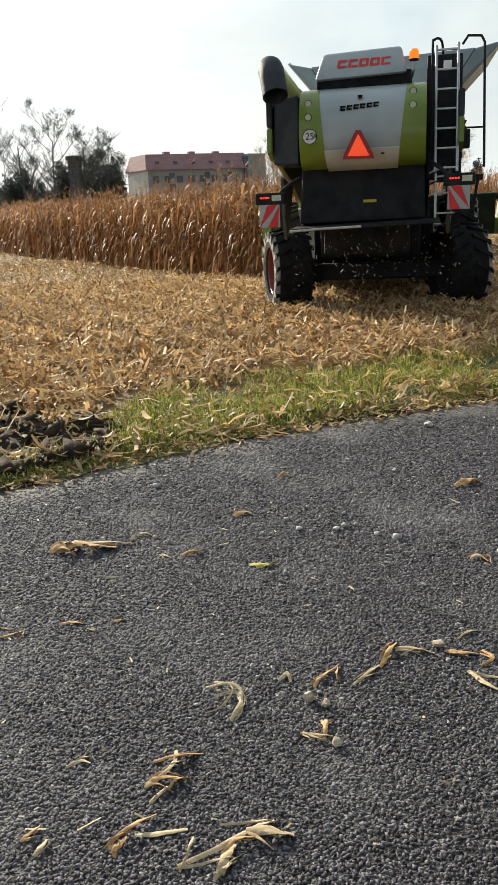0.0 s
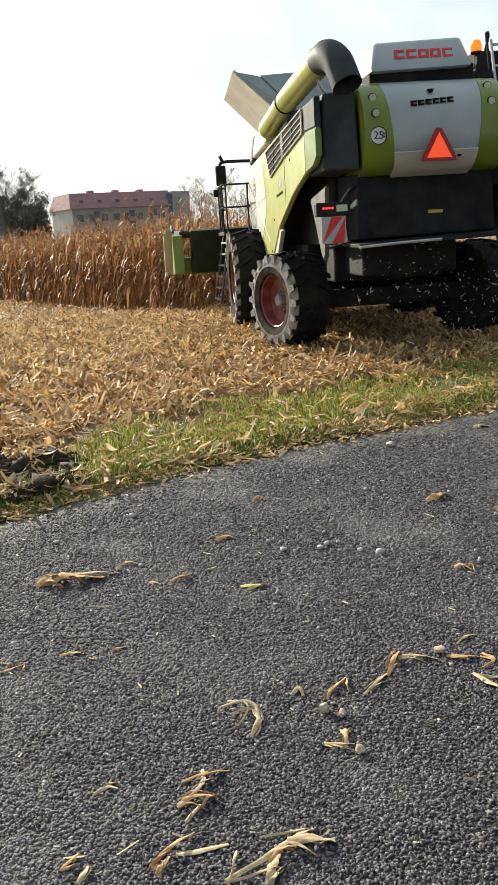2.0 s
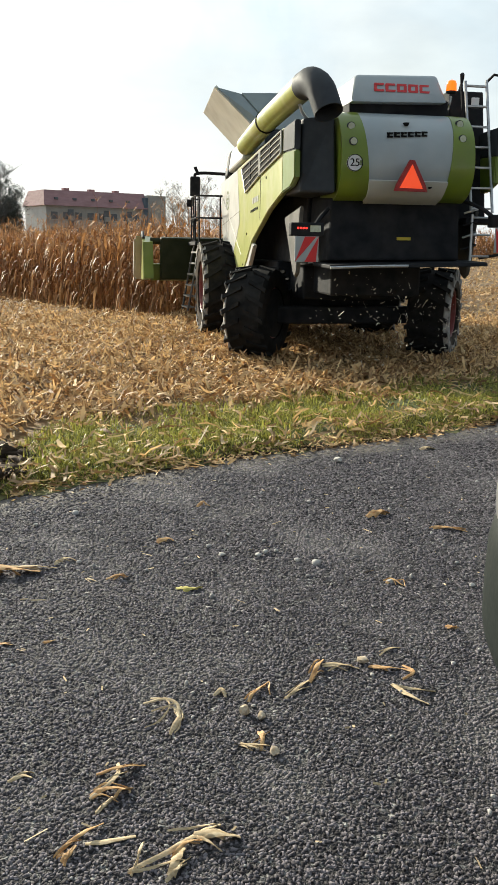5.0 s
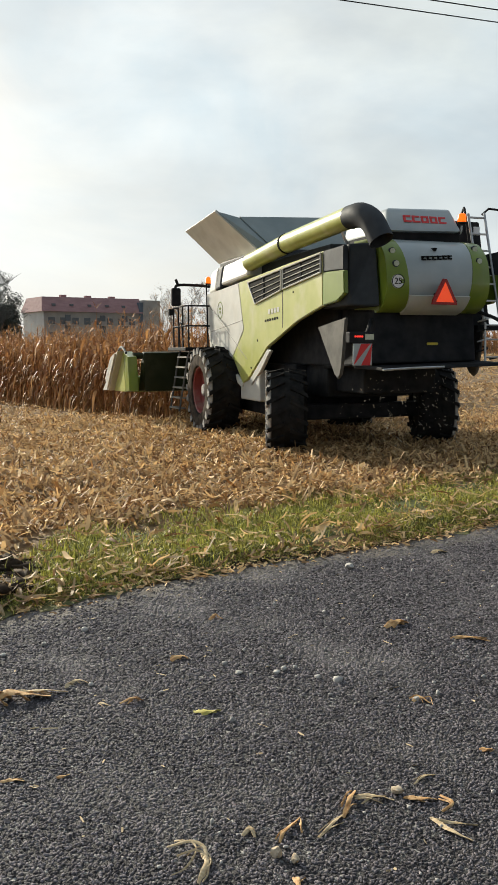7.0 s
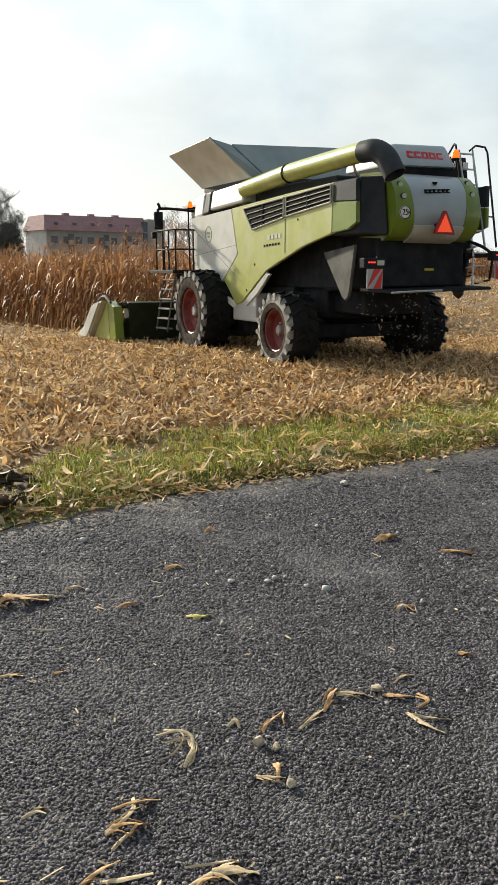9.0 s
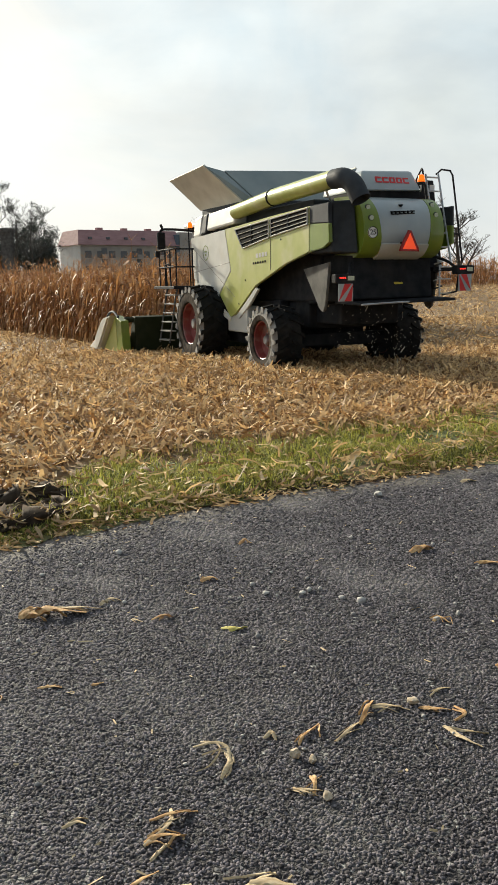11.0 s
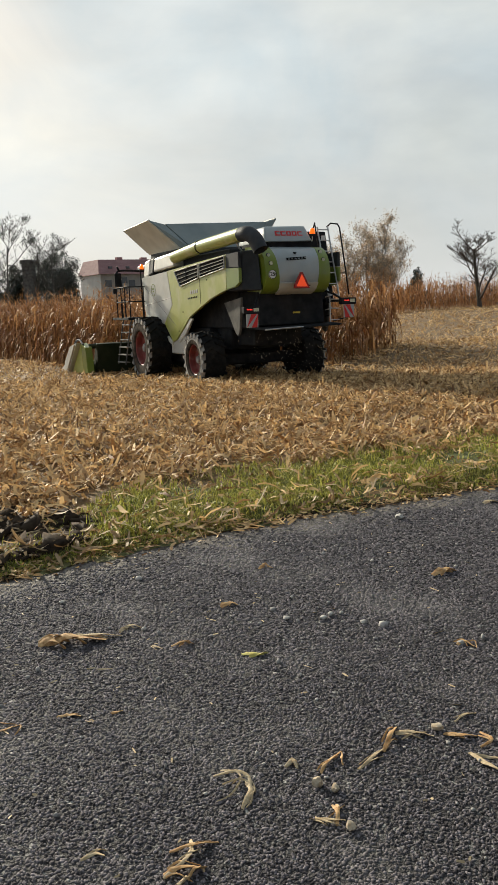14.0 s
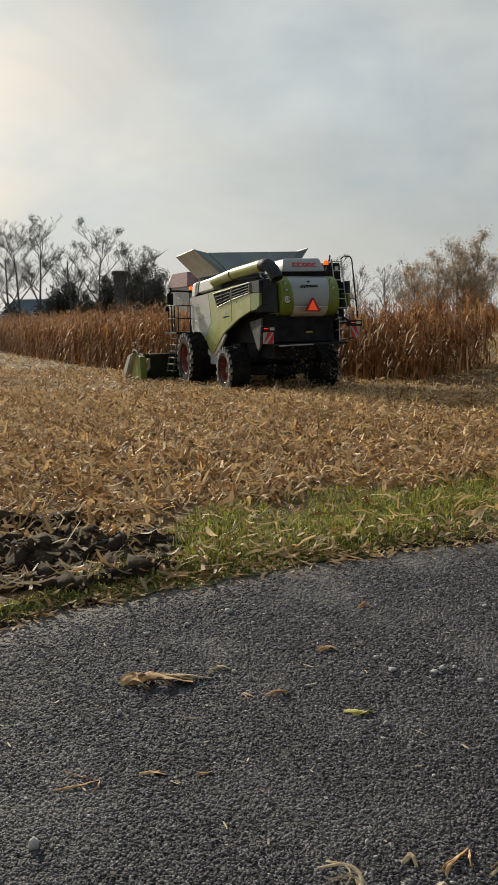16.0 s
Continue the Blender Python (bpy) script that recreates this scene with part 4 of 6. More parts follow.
def make_combine():
    c = thing("combine_harvester", "lime green, white and grey combine harvester driving on stubble", "combine harvester")
    P = {}
    # rear hood: a bulging curved panel, grey between green wings
    prof = arc([(0.30, 2.08), (0.14, 2.15), (0.03, 2.30), (0.0, 2.50), (0.05, 2.75), (0.18, 2.94), (0.40, 3.06), (0.95, 3.09)], 4)

    def sheet(x_of, cols, lo=-9.0, hi=9.0, proud=0.0):
        bm = bmesh.new()
        rows = []
        for y, z in prof:
            if lo <= z <= hi:
                rows.append([bm.verts.new((x_of(u, z), y - proud + 0.10 * max(0, abs(x_of(u, z)) - 0.62) ** 1.0 * 2.2, z)) for u in cols])
        for a, b in zip(rows, rows[1:]):
            for k in range(len(cols) - 1):
                bm.faces.new([a[k], a[k + 1], b[k + 1], b[k]])
        bmesh.ops.recalc_face_normals(bm, faces=bm.faces[:])
        bmesh.ops.solidify(bm, geom=bm.faces[:], thickness=0.03)
        return bm
    cols = [k / 6 for k in range(-6, 7)]
    smooth(part("hood_panel", sheet(lambda u, z: hood_x(u, z), cols, lo=2.24), "grey", c, "blue-grey painted rear hood"))
    # lower hood in paler paint, standing for the sheen on the grey panel
    smooth(part("hood_lower_band", sheet(lambda u, z: hood_x(u, z), cols, hi=2.33, proud=0.008), "white", c, "pale lower band of the hood, coloured for sheen"))
    for sd in (-1, 1):
        smooth(part("hood_wing", sheet(lambda u, z, sd=sd: hood_x(sd, z) * (1 - u) + sd * 0.79 * u, [k / 5 for k in range(6)], proud=0.012), "olive", c, "green side wing of the rear hood"))
    for sd in (-1, 1):
        part("wing_cheek", slab([(y + 0.03, z) for y, z in prof[::2]] + [(0.95, 2.08)], sd * 0.752, sd * 0.786, bevel=0), "olive", c, "green cheek of the rear hood")
    part("hood_body", box(-0.76, 0.76, 0.42, 1.6, 2.12, 3.04), "charcoal", c)
    part("hood_grille", box(-0.60, 0.60, 0.46, 1.5, 3.03, 3.24, 0.02), "black", c, "black air gap below the cover")
    smooth(part("engine_cover", hexa([(-0.62, 0.34, 3.16), (0.55, 0.34, 3.19), (0.55, 1.7, 3.19), (-0.62, 1.7, 3.16), (-0.52, 0.54, 3.50), (0.47, 0.54, 3.53), (0.47, 1.7, 3.50), (-0.52, 1.7, 3.48)], 0.045), "grey", c, "light grey engine cover"))
    # maker's mark on the cover: plain red blocks
    for k in range(5):
        x = -0.33 + 0.137 * k
        tilt = 0.20 / 0.34
        bm = bmesh.new()
        y = lambda z: 0.34 + (z - 3.17) * tilt - 0.012
        for z0, z1, xa, xb in ((3.30, 3.325, 0, 0.115), (3.375, 3.40, 0.006, 0.12), (3.322, 3.378, 0, 0.035)) + (((3.322, 3.378, 0.085, 0.118),) if k in (2, 3) else ()):
            hexa([(x + xa, y(z0), z0), (x + xb, y(z0), z0), (x + xb, y(z0) + 0.02, z0), (x + xa, y(z0) + 0.02, z0), (x + xa + 0.01, y(z1), z1), (x + xb + 0.01, y(z1), z1), (x + xb + 0.01, y(z1) + 0.02, z1), (x + xa + 0.01, y(z1) + 0.02, z1)], 0, bm)
        part("maker_mark", bm, "red", c, "red block of the maker's mark")
    # model lettering as plain dark bars
    for k in range(6):
        x, z = -0.27 + 0.082 * k, 2.755 + 0.005 * k
        yy = float(np.interp(z, [2.5, 2.75, 2.94], [0.0, 0.05, 0.18])) - 0.012
        bm = box(x, x + 0.066, yy - 0.004, yy + 0.03, z, z + 0.018, 0)
        box(x + 0.006, x + 0.026, yy - 0.002, yy + 0.04, z + 0.016, z + 0.042, 0, bm)
        box(x + 0.004, x + 0.070, yy + 0.008, yy + 0.05, z + 0.040, z + 0.056, 0, bm)
        part("model_mark", bm, "sign_black", c, "dark bar of the model mark")
    part("latch", slab([(-0.055, 2.93), (0.005, 2.93), (-0.01, 2.895), (-0.04, 2.895)], 0.10, 0.17, "y", 0.004), "sign_black", c)
    # slow-vehicle triangle
    tri = part("warning_triangle", slab([(-0.225, 2.17), (0.165, 2.165), (0.145, 2.235), (0.0, 2.50), (-0.06, 2.505), (-0.205, 2.24)], -0.155, -0.125, "y", 0.006), "dark_red", c, "dark red bordered slow-vehicle triangle")
    part("reflector", slab([(-0.165, 2.205), (0.105, 2.20), (-0.03, 2.455)], -0.168, -0.150, "y", 0.004), "triangle", tri, "fluorescent orange-red centre with added glow")
    part("bracket", box(-0.09, 0.03, -0.13, 0.12, 2.26, 2.33, 0.008), "black", tri)
    # speed disc
    sign = part("speed_disc", disc((-0.648, 0.0, 2.47), 0.092, 0.012, 28), "sign_white", c, "round white speed disc reading 25")
    part("ring", lathe([(0, 0.092), (0.006, 0.092), (0.006, 0.084), (0, 0.084)], 28, cap=False), "sign_black", sign).matrix_local = pose(-0.648, -0.012, 2.47, 0, 0, -90)
    letters("25", 0.115, "sign_black", sign, pose(-0.648, -0.0145, 2.47, 90, 0, 0))
    for x, z in ((-0.672, 2.87), (-0.665, 2.70), (0.625, 2.94), (0.625, 2.77)):
        y = float(np.interp(z, [2.5, 2.75, 2.94], [0.0, 0.05, 0.18])) + 0.02
        lamp = part("work_light", disc((x, y, z), 0.046, 0.045, 18), "charcoal", c)
        part("lens", disc((x, y - 0.045, z), 0.037, 0.012, 18), "lens", lamp, "clear round lens")
    part("socket", disc((0.26, 0.04, 2.24), 0.026, 0.02, 14), "sign_black", c)
    # beacon
    b = part("beacon_post", tube(arc([(0.60, 0.9, 3.18), (0.62, 0.52, 3.19), (0.63, 0.48, 3.30)]), 0.014, 8), "steel", c)
    part("beacon_base", disc((0, 0, 0), 0.06, 0.05, 16), "black", b).matrix_local = pose(0.63, 0.48, 3.33, -90, 0, 0)
    smooth(part("beacon_dome", tube([(0.63, 0.48, 3.35), (0.63, 0.48, 3.43), (0.63, 0.48, 3.46), (0.63, 0.48, 3.475)], [0.062, 0.058, 0.045, 0.012], 16), "amber", b, "lit amber beacon"))

    # body
    part("body_core", box(-1.12, 1.12, 1.3, 6.5, 2.24, 2.86, 0.03), "black", c, "dark inner machine body")
    part("lower_core", box(-0.86, 0.86, 1.3, 6.5, 1.35, 2.238, 0.03), "black", c, "dark inner machine body")
    part("engine_deck", box(-1.0, 1.0, 1.3, 4.2, 2.86, 3.10, 0.03), "charcoal", c)
    for sd in (-1, 1):
        a, z0 = sd * 1.19, sd * 1.26
        part("side_panel", slab([(4.62, 2.80), (4.34, 1.95), (4.98, 1.46), (4.42, 1.0), (4.15, 1.06), (3.16, 1.64), (1.9, 2.02), (1.0, 2.20), (1.0, 2.95), (2.4, 2.90)], a, z0), "lime", c, "bright lime green side panel")
        part("front_side_panel", slab([(4.625, 2.795), (4.345, 1.95), (4.99, 1.455), (5.2, 1.30), (6.48, 1.80), (6.64, 2.72)], a, z0), "white", c, "dusty white front side panel")
        part("rear_side_panel", slab([(0.995, 2.66), (0.995, 2.20), (0.55, 2.24), (0.33, 2.33), (0.35, 2.63)], a, z0), "olive", c, "green rear end of the side panel")
        part("dark_corner", slab([(0.995, 2.945), (0.995, 2.665), (0.35, 2.635), (0.36, 2.955)], a, z0), "charcoal", c, "charcoal trim panel")
        part("lower_trim", slab([(6.48, 1.79), (5.2, 1.29), (4.43, 0.99), (4.48, 0.90), (5.3, 1.16), (6.46, 1.60)], a, sd * 1.25), "beige", c, "grey lower trim of the side panel")
        part("rear_trim", slab([(4.12, 1.05), (3.2, 1.61), (3.05, 1.58), (3.5, 1.24), (4.0, 0.97)], a, sd * 1.25), "white", c, "pale lower rear trim")
        # cooling grille in two fields
        for y0, y1, f in ((4.06, 2.52, 1), (2.44, 1.03, 0)):
            t0, t1 = 2.755 + (4.06 - y0) * 0.055, 2.755 + (4.06 - y1) * 0.055
            lo0, lo1 = (2.37, 2.52) if f else (2.53, 2.66)
            ys = 3.70 if f else y0
            fr = part("grille", slab([(y0, t0), (y1, t1), (y1, lo1), (ys, lo0)], sd * 1.255, sd * 1.270, bevel=0), "sign_black", c, "black cooling grille with pale slats")
            bm = bmesh.new()
            o = sd * 1.278
            for p, q in (((y0, t0), (y1, t1)), ((y1, t1), (y1, lo1)), ((y1, lo1), (ys, lo0)), ((ys, lo0), (y0, t0))):
                tube([(o, *p), (o, *q)], 0.014, 6, bm)
            part("frame", bm, "white", fr)
            for k in (0.27, 0.52, 0.77):
                ya = y0 + (ys - y0) * k
                part("slat", tube([(o, ya, t0 + (lo0 - t0) * k), (o, y1, t1 + (lo1 - t1) * k)], 0.0085, 5), "white", fr)
            ym = (y0 + y1) / 2
            part("bar", tube([(o, ym, (t0 + t1) / 2), (o, ym, (lo0 + lo1) / 2)], 0.010, 5), "charcoal", fr)
        # seams and the model mark on the side
        x0, x1 = sorted((sd * 1.262, sd * 1.266))
        for k in range(4):
            part("side_mark", box(x0, x1, 3.02 - 0.13 * k, 3.11 - 0.13 * k, 2.17 + 0.006 * k, 2.25 + 0.006 * k, 0), "white", c, "pale bar of the side mark")
        for k in range(6):
            part("side_mark", box(x0, x1, 3.20 - 0.105 * k, 3.26 - 0.105 * k, 2.05 + 0.005 * k, 2.09 + 0.005 * k, 0), "sign_black", c, "dark bar of the side mark")
        # round emblem and two thin grey lines across the front panel
        ring = lathe([(sd * 1.258, 0.165), (sd * 1.264, 0.165), (sd * 1.264, 0.145), (sd * 1.258, 0.145)], 32, cap=False)
        bmesh.ops.translate(ring, verts=ring.verts[:], vec=(0, 5.72, 2.36))
        part("emblem_ring", ring, "olive", c, "thin green ring emblem")
        em = box(x0, x1, 5.66, 5.78, 2.37, 2.41, 0)
        box(x0, x1, 5.68, 5.76, 2.30, 2.34, 0, em)
        part("emblem_mark", em, "olive", c, "plain green bars of the emblem")
        for a0, a1 in (((6.40, 2.45), (4.15, 1.42)), ((6.45, 1.95), (4.40, 2.12))):
            part("crease", tube([(sd * 1.2575, *a0), (sd * 1.2575, *a1)], 0.007, 6), "shield", c, "thin grey line across the front panel")
        for ys, zs in ((3.62, 1.75), (2.05, 2.46), (3.95, 1.28)):
            part("panel_bolt", tube([(sd * 1.255, ys, zs), (sd * 1.268, ys, zs)], 0.018, 8), "sign_black", c)
        part("panel_seam", box(x0, x1, 2.475, 2.487, 1.93, 2.84, 0), "shield_dark", c, "dark seam between the side panels")
        # shoulder over the auger's root
        part("shoulder", hexa([(sd * 1.28, 4.1, 2.88), (sd * 0.9, 4.1, 2.88), (sd * 0.9, 5.62, 2.82), (sd * 1.28, 5.62, 2.82), (sd * 1.22, 4.1, 3.26), (sd * 0.9, 4.1, 3.30), (sd * 0.9, 5.62, 3.24), (sd * 1.22, 5.62, 3.19)], 0.05), "white", c, "white rounded shoulder cover")
        part("shoulder_band", hexa([(sd * 1.29, 5.625, 2.78), (sd * 0.9, 5.625, 2.78), (sd * 0.9, 5.98, 2.74), (sd * 1.29, 5.98, 2.74), (sd * 1.23, 5.625, 3.20), (sd * 0.9, 5.625, 3.25), (sd * 0.9, 5.90, 3.24), (sd * 1.23, 5.90, 3.19)], 0.04), "charcoal", c, "charcoal band")
        part("front_shoulder", hexa([(sd * 1.28, 5.985, 2.74), (sd * 0.9, 5.985, 2.74), (sd * 0.8, 6.64, 2.72), (sd * 1.2, 6.64, 2.72), (sd * 1.22, 5.985, 3.20), (sd * 0.9, 5.985, 3.25), (sd * 0.8, 6.6, 3.24), (sd * 1.14, 6.66, 3.16)], 0.05), "white", c, "white front shoulder cover")
        # charcoal corner between side and hood
        if sd < 0:
            part("corner_panel", hexa([(sd * 1.185, 0.38, 2.17), (sd * 0.82, 0.14, 2.15), (sd * 0.82, 1.2, 2.15), (sd * 1.18, 1.2, 2.17), (sd * 1.16, 0.40, 2.98), (sd * 0.82, 0.28, 3.0), (sd * 0.82, 1.2, 3.0), (sd * 1.16, 1.2, 2.98)], 0.03), "charcoal", c, "charcoal corner panel")
        part("chaff_shield", slab([(1.45, 1.92), (0.55, 2.02), (0.66, 1.36), (0.70, 1.24), (0.78, 1.19), (0.88, 1.24), (0.98, 1.36)], sd * 1.08, sd * 1.13), "shield_dark", c, "dusty grey pointed side shield")
        part("tool_box", box(min(sd * 1.23, sd * 0.7), max(sd * 1.23, sd * 0.7), 3.62, 4.62, 0.70, 1.24, 0.03), "white", c, "dusty cream lower side box")
    # grain tank with opened flaps
    part("grain_tank", box(-0.98, 1.30, 4.15, 6.6, 2.86, 3.36, 0.03), "charcoal", c)

    def flap(pts, name, mat, label):
        p = [Vector(q) for q in pts]
        n = (p[1] - p[0]).cross(p[2] - p[0]).normalized() * 0.025
        return part(name, hexa([q - n for q in p] + [q + n for q in p], 0.006), mat, c, label)
    flap([(-0.96, 4.35, 3.36), (-0.94, 6.72, 3.36), (-1.52, 7.20, 4.06), (-1.60, 4.88, 4.10)], "tank_flap", "beige", "dusty beige grain tank flap, opened outwards")
    flap([(1.30, 4.35, 3.36), (1.30, 6.72, 3.36), (2.0, 7.20, 4.12), (2.08, 4.85, 4.20)], "tank_flap", "beige", "dusty beige grain tank flap, opened outwards")
    flap([(-0.75, 4.18, 3.36), (1.15, 4.18, 3.36), (1.62, 4.62, 4.06), (-1.18, 4.78, 3.98)], "tank_sheet", "tarp", "blue-grey tarpaulin tank wall")
    flap([(-0.75, 6.7, 3.36), (1.15, 6.7, 3.36), (1.7, 7.15, 4.0), (-1.2, 7.15, 3.98)], "tank_sheet", "tarp", "blue-grey tarpaulin tank wall")
    flap([(-0.76, 4.185, 3.36), (-0.95, 4.34, 3.36), (-1.58, 4.87, 4.08), (-1.19, 4.785, 3.98)], "tank_gusset", "tarp", "folded corner of the tank tarpaulin")
    flap([(1.155, 4.185, 3.36), (1.29, 4.34, 3.36), (2.06, 4.85, 4.18), (1.63, 4.625, 4.06)], "tank_gusset", "tarp", "folded corner of the tank tarpaulin")
    # unloading auger along the side
    auger = smooth(part("unloading_auger", tube([(-1.20, 4.15, 3.11), (-1.19, 2.48, 3.235), (-1.16, 0.32, 3.315)], 0.148, 24), "lime", c, "lime green unloading auger tube"))
    smooth(part("joint_ring", tube([(-1.19, 2.51, 3.233), (-1.19, 2.46, 3.237)], 0.158, 24), "sign_black", auger))
    elbow = arc([(-1.16, 0.36, 3.31), (-1.14, 0.10, 3.30), (-1.09, -0.09, 3.20), (-1.05, -0.20, 3.03), (-1.03, -0.25, 2.94)], 4)
    bm = tube(elbow, [0.155] * 3 + [0.158] * (len(elbow) - 3), 24, cap=False)
    bmesh.ops.recalc_face_normals(bm, faces=bm.faces[:])
    bmesh.ops.solidify(bm, geom=bm.faces[:], thickness=0.012)
    smooth(part("spout", bm, "charcoal", auger, "dark grey rubber spout"))
    part("spout_inside", tube([elbow[9], elbow[11]], 0.140, 20), "sign_black", auger)
    part("auger_rest", tube(arc([(-0.95, 0.7, 2.95), (-1.1, 0.62, 3.05), (-1.16, 0.6, 3.16)]), 0.02), "steel", c)

    # rear underside
    part("chopper_housing", hexa([(-0.84, 0.30, 1.40), (0.80, 0.30, 1.42), (0.80, 1.9, 1.30), (-0.84, 1.9, 1.30), (-0.80, 0.36, 2.12), (0.78, 0.36, 2.14), (0.78, 1.9, 2.2), (-0.80, 1.9, 2.2)], 0.03), "black", c, "black straw chopper housing")
    part("yellow_label", box(0.0, 0.17, 0.30, 0.312, 1.645, 1.68, 0), "yellow", c, "small yellow warning label")
    part("spreader_shelf", hexa([(-0.92, -0.12, 1.31), (0.98, -0.12, 1.36), (0.98, 0.7, 1.38), (-0.92, 0.7, 1.33), (-0.92, -0.10, 1.355), (0.98, -0.10, 1.405), (0.98, 0.7, 1.43), (-0.92, 0.7, 1.38)], 0.012), "black", c, "black spreader hood")
    part("shelf_edge", tube([(-0.92, -0.13, 1.325), (-0.45, -0.13, 1.345), (0.0, -0.13, 1.355)], 0.016, 6), "steel", c, "worn bright shelf edge")
    part("chopper_bottom", box(-0.6, 0.6, 1.0, 2.0, 0.95, 1.34, 0.03), "black", c)
    # black block added to keep the space between the wheels dark
    part("underbody", box(-0.95, 0.95, 2.7, 6.3, 0.44, 1.36, 0.03), "black", c, "black block added to close the dark space under the machine")
    part("rear_axle", box(-1.2, 1.2, 2.1, 2.34, 0.50, 0.74, 0.03), "black", c)
    part("front_axle", box(-1.1, 1.1, 5.35, 5.75, 0.66, 1.10, 0.03), "black", c)
    part("chassis", box(-0.75, 0.75, 1.9, 6.6, 0.85, 1.4, 0.03), "black", c)
    for k in range(4):
        part("hose", tube(arc([(0.84, 0.34, 1.55 + 0.14 * k), (0.92, 0.27, 1.58 + 0.14 * k), (1.0, 0.32, 1.6 + 0.14 * k), (1.05, 0.5, 1.62 + 0.14 * k)]), 0.012, 6), "steel" if k % 2 else "black", c)
    # marker boards on their arms
    for sd, z in ((-1, 1.385), (1, 1.515)):
        x0 = -1.32 if sd < 0 else 1.06
        # white of the board painted grey to stand for the shade on it
        brd = part("marker_board", box(x0, x0 + 0.27, -0.075, -0.055, z, z + 0.28, 0.004), "grey", c, "red and white striped marker board, white greyed for shade")
        for k in range(2):
            # a diagonal stripe cut to the board
            c0, c1 = (-0.03 + 0.28 * k - 0.14, 0.10 + 0.28 * k - 0.14)
            poly = []
            for cc, rev in ((c0, False), (c1, True)):
                seg = []
                for w in (0.0, 0.28):
                    seg.append((min(0.268, max(0.002, cc + w)), min(0.278, max(0.002, w))))
                poly += seg[::-1] if rev else seg
            st = [(x0 + (u if sd < 0 else 0.27 - u), z + w) for u, w in poly]
            part("stripe", slab(st, -0.080, -0.0755, "y", 0), "red", brd, "red stripe")
        lampbox = part("lamp_box", box(x0 - 0.05, x0 + 0.33, -0.07, 0.06, z + 0.285, z + 0.43, 0.015), "black", c, "black tail lamp box")
        for k in range(4):
            part("led", disc((x0 + 0.03 + 0.032 * k, -0.07, z + 0.37), 0.013, 0.006, 10), "tail", lampbox, "lit red light")
        part("lamp_glass", box(x0 + 0.17, x0 + 0.29, -0.076, -0.068, z + 0.33, z + 0.40, 0), "lens", lampbox)
        part("marker_arm", tube(arc([(x0 + 0.13 - sd * 0.1, 0.02, z + 0.38), (sd * 0.98, 0.15, z + 0.50), (sd * 0.84, 0.36, z + 0.60)]), 0.025), "black", c)
    # service ladder at the rear
    lad = part("service_ladder", tube([(0.91, 0.30, 1.98), (0.91, 0.74, 3.52)], 0.018, 8), "steel", c, "bright steel ladder")
    part("rail", tube([(1.18, 0.30, 1.98), (1.18, 0.74, 3.54)], 0.018, 8), "steel", lad)
    for k in range(7):
        t = 0.03 + 0.155 * k
        part("rung", box(0.91, 1.18, 0.30 + 0.44 * t - 0.012, 0.30 + 0.44 * t + 0.03, 1.98 + 1.55 * t - 0.012, 1.98 + 1.55 * t + 0.012, 0.004), "steel", lad)
    low = part("folding_ladder", tube([(0.92, 0.28, 1.96), (0.92, 0.26, 1.42)], 0.016, 8), "steel", c, "folded lower ladder")
    for z in (1.47, 1.72, 1.92):
        part("rung", tube([(0.92, 0.27, z), (1.16, 0.27, z)], 0.012, 6), "steel", low)
    part("ladder_backing", hexa([(0.80, 0.62, 1.90), (1.25, 0.62, 1.90), (1.25, 1.2, 1.9), (0.80, 1.2, 1.9), (0.80, 0.95, 3.45), (1.25, 0.95, 3.45), (1.25, 1.3, 3.45), (0.80, 1.3, 3.45)], 0.02), "black", c)
    part("plate", box(1.0, 1.10, 0.72, 0.735, 3.22, 3.34, 0.004), "sign_white", c, "small white plate with unreadable print")
    part("handrail", tube(arc([(0.86, 0.42, 2.30), (0.86, 0.72, 3.45), (0.88, 0.80, 3.60), (0.98, 0.98, 3.60), (1.02, 1.3, 3.3)], 4), 0.016), "black", c)
    part("handrail", tube([(1.24, 0.88, 3.54), (1.30, 0.80, 3.62), (1.46, 0.76, 3.60), (1.50, 0.74, 3.52), (1.52, 0.42, 2.02)], 0.017), "black", c, "tall black handrail")
    part("handrail_stay", tube([(1.18, 0.45, 2.5), (1.52, 0.52, 2.5)], 0.012), "black", c)
    part("rear_platform", box(0.92, 1.52, 0.45, 1.0, 1.86, 1.93, 0.01), "black", c)
    part("platform_bracket", tube([(1.45, 0.4, 1.9), (1.40, 0.4, 1.5), (1.1, 0.4, 1.45)], 0.02), "black", c)

    # cab side: platform, rails, access ladder, mirrors
    part("cab", hexa([(-0.78, 6.62, 1.65), (0.78, 6.62, 1.65), (0.78, 7.7, 1.65), (-0.78, 7.7, 1.65), (-0.72, 6.62, 3.0), (0.72, 6.62, 3.0), (0.72, 8.0, 3.0), (-0.72, 8.0, 3.0)], 0.05), "glass", c, "dark glazed driver's cab")
    part("cab_roof", box(-0.85, 0.85, 6.6, 8.2, 3.0, 3.14, 0.04), "white", c, "white cab roof")
    part("platform", box(-1.78, -0.8, 6.42, 7.9, 1.58, 1.65, 0.01), "black", c, "black access platform")
    bm = bmesh.new()
    for x, y in ((-1.74, 7.5), (-1.74, 7.1), (-1.74, 6.75), (-1.70, 6.45), (-1.3, 6.45)):
        tube([(x, y, 1.62), (x, y, 2.48)], 0.016, 6, bm)
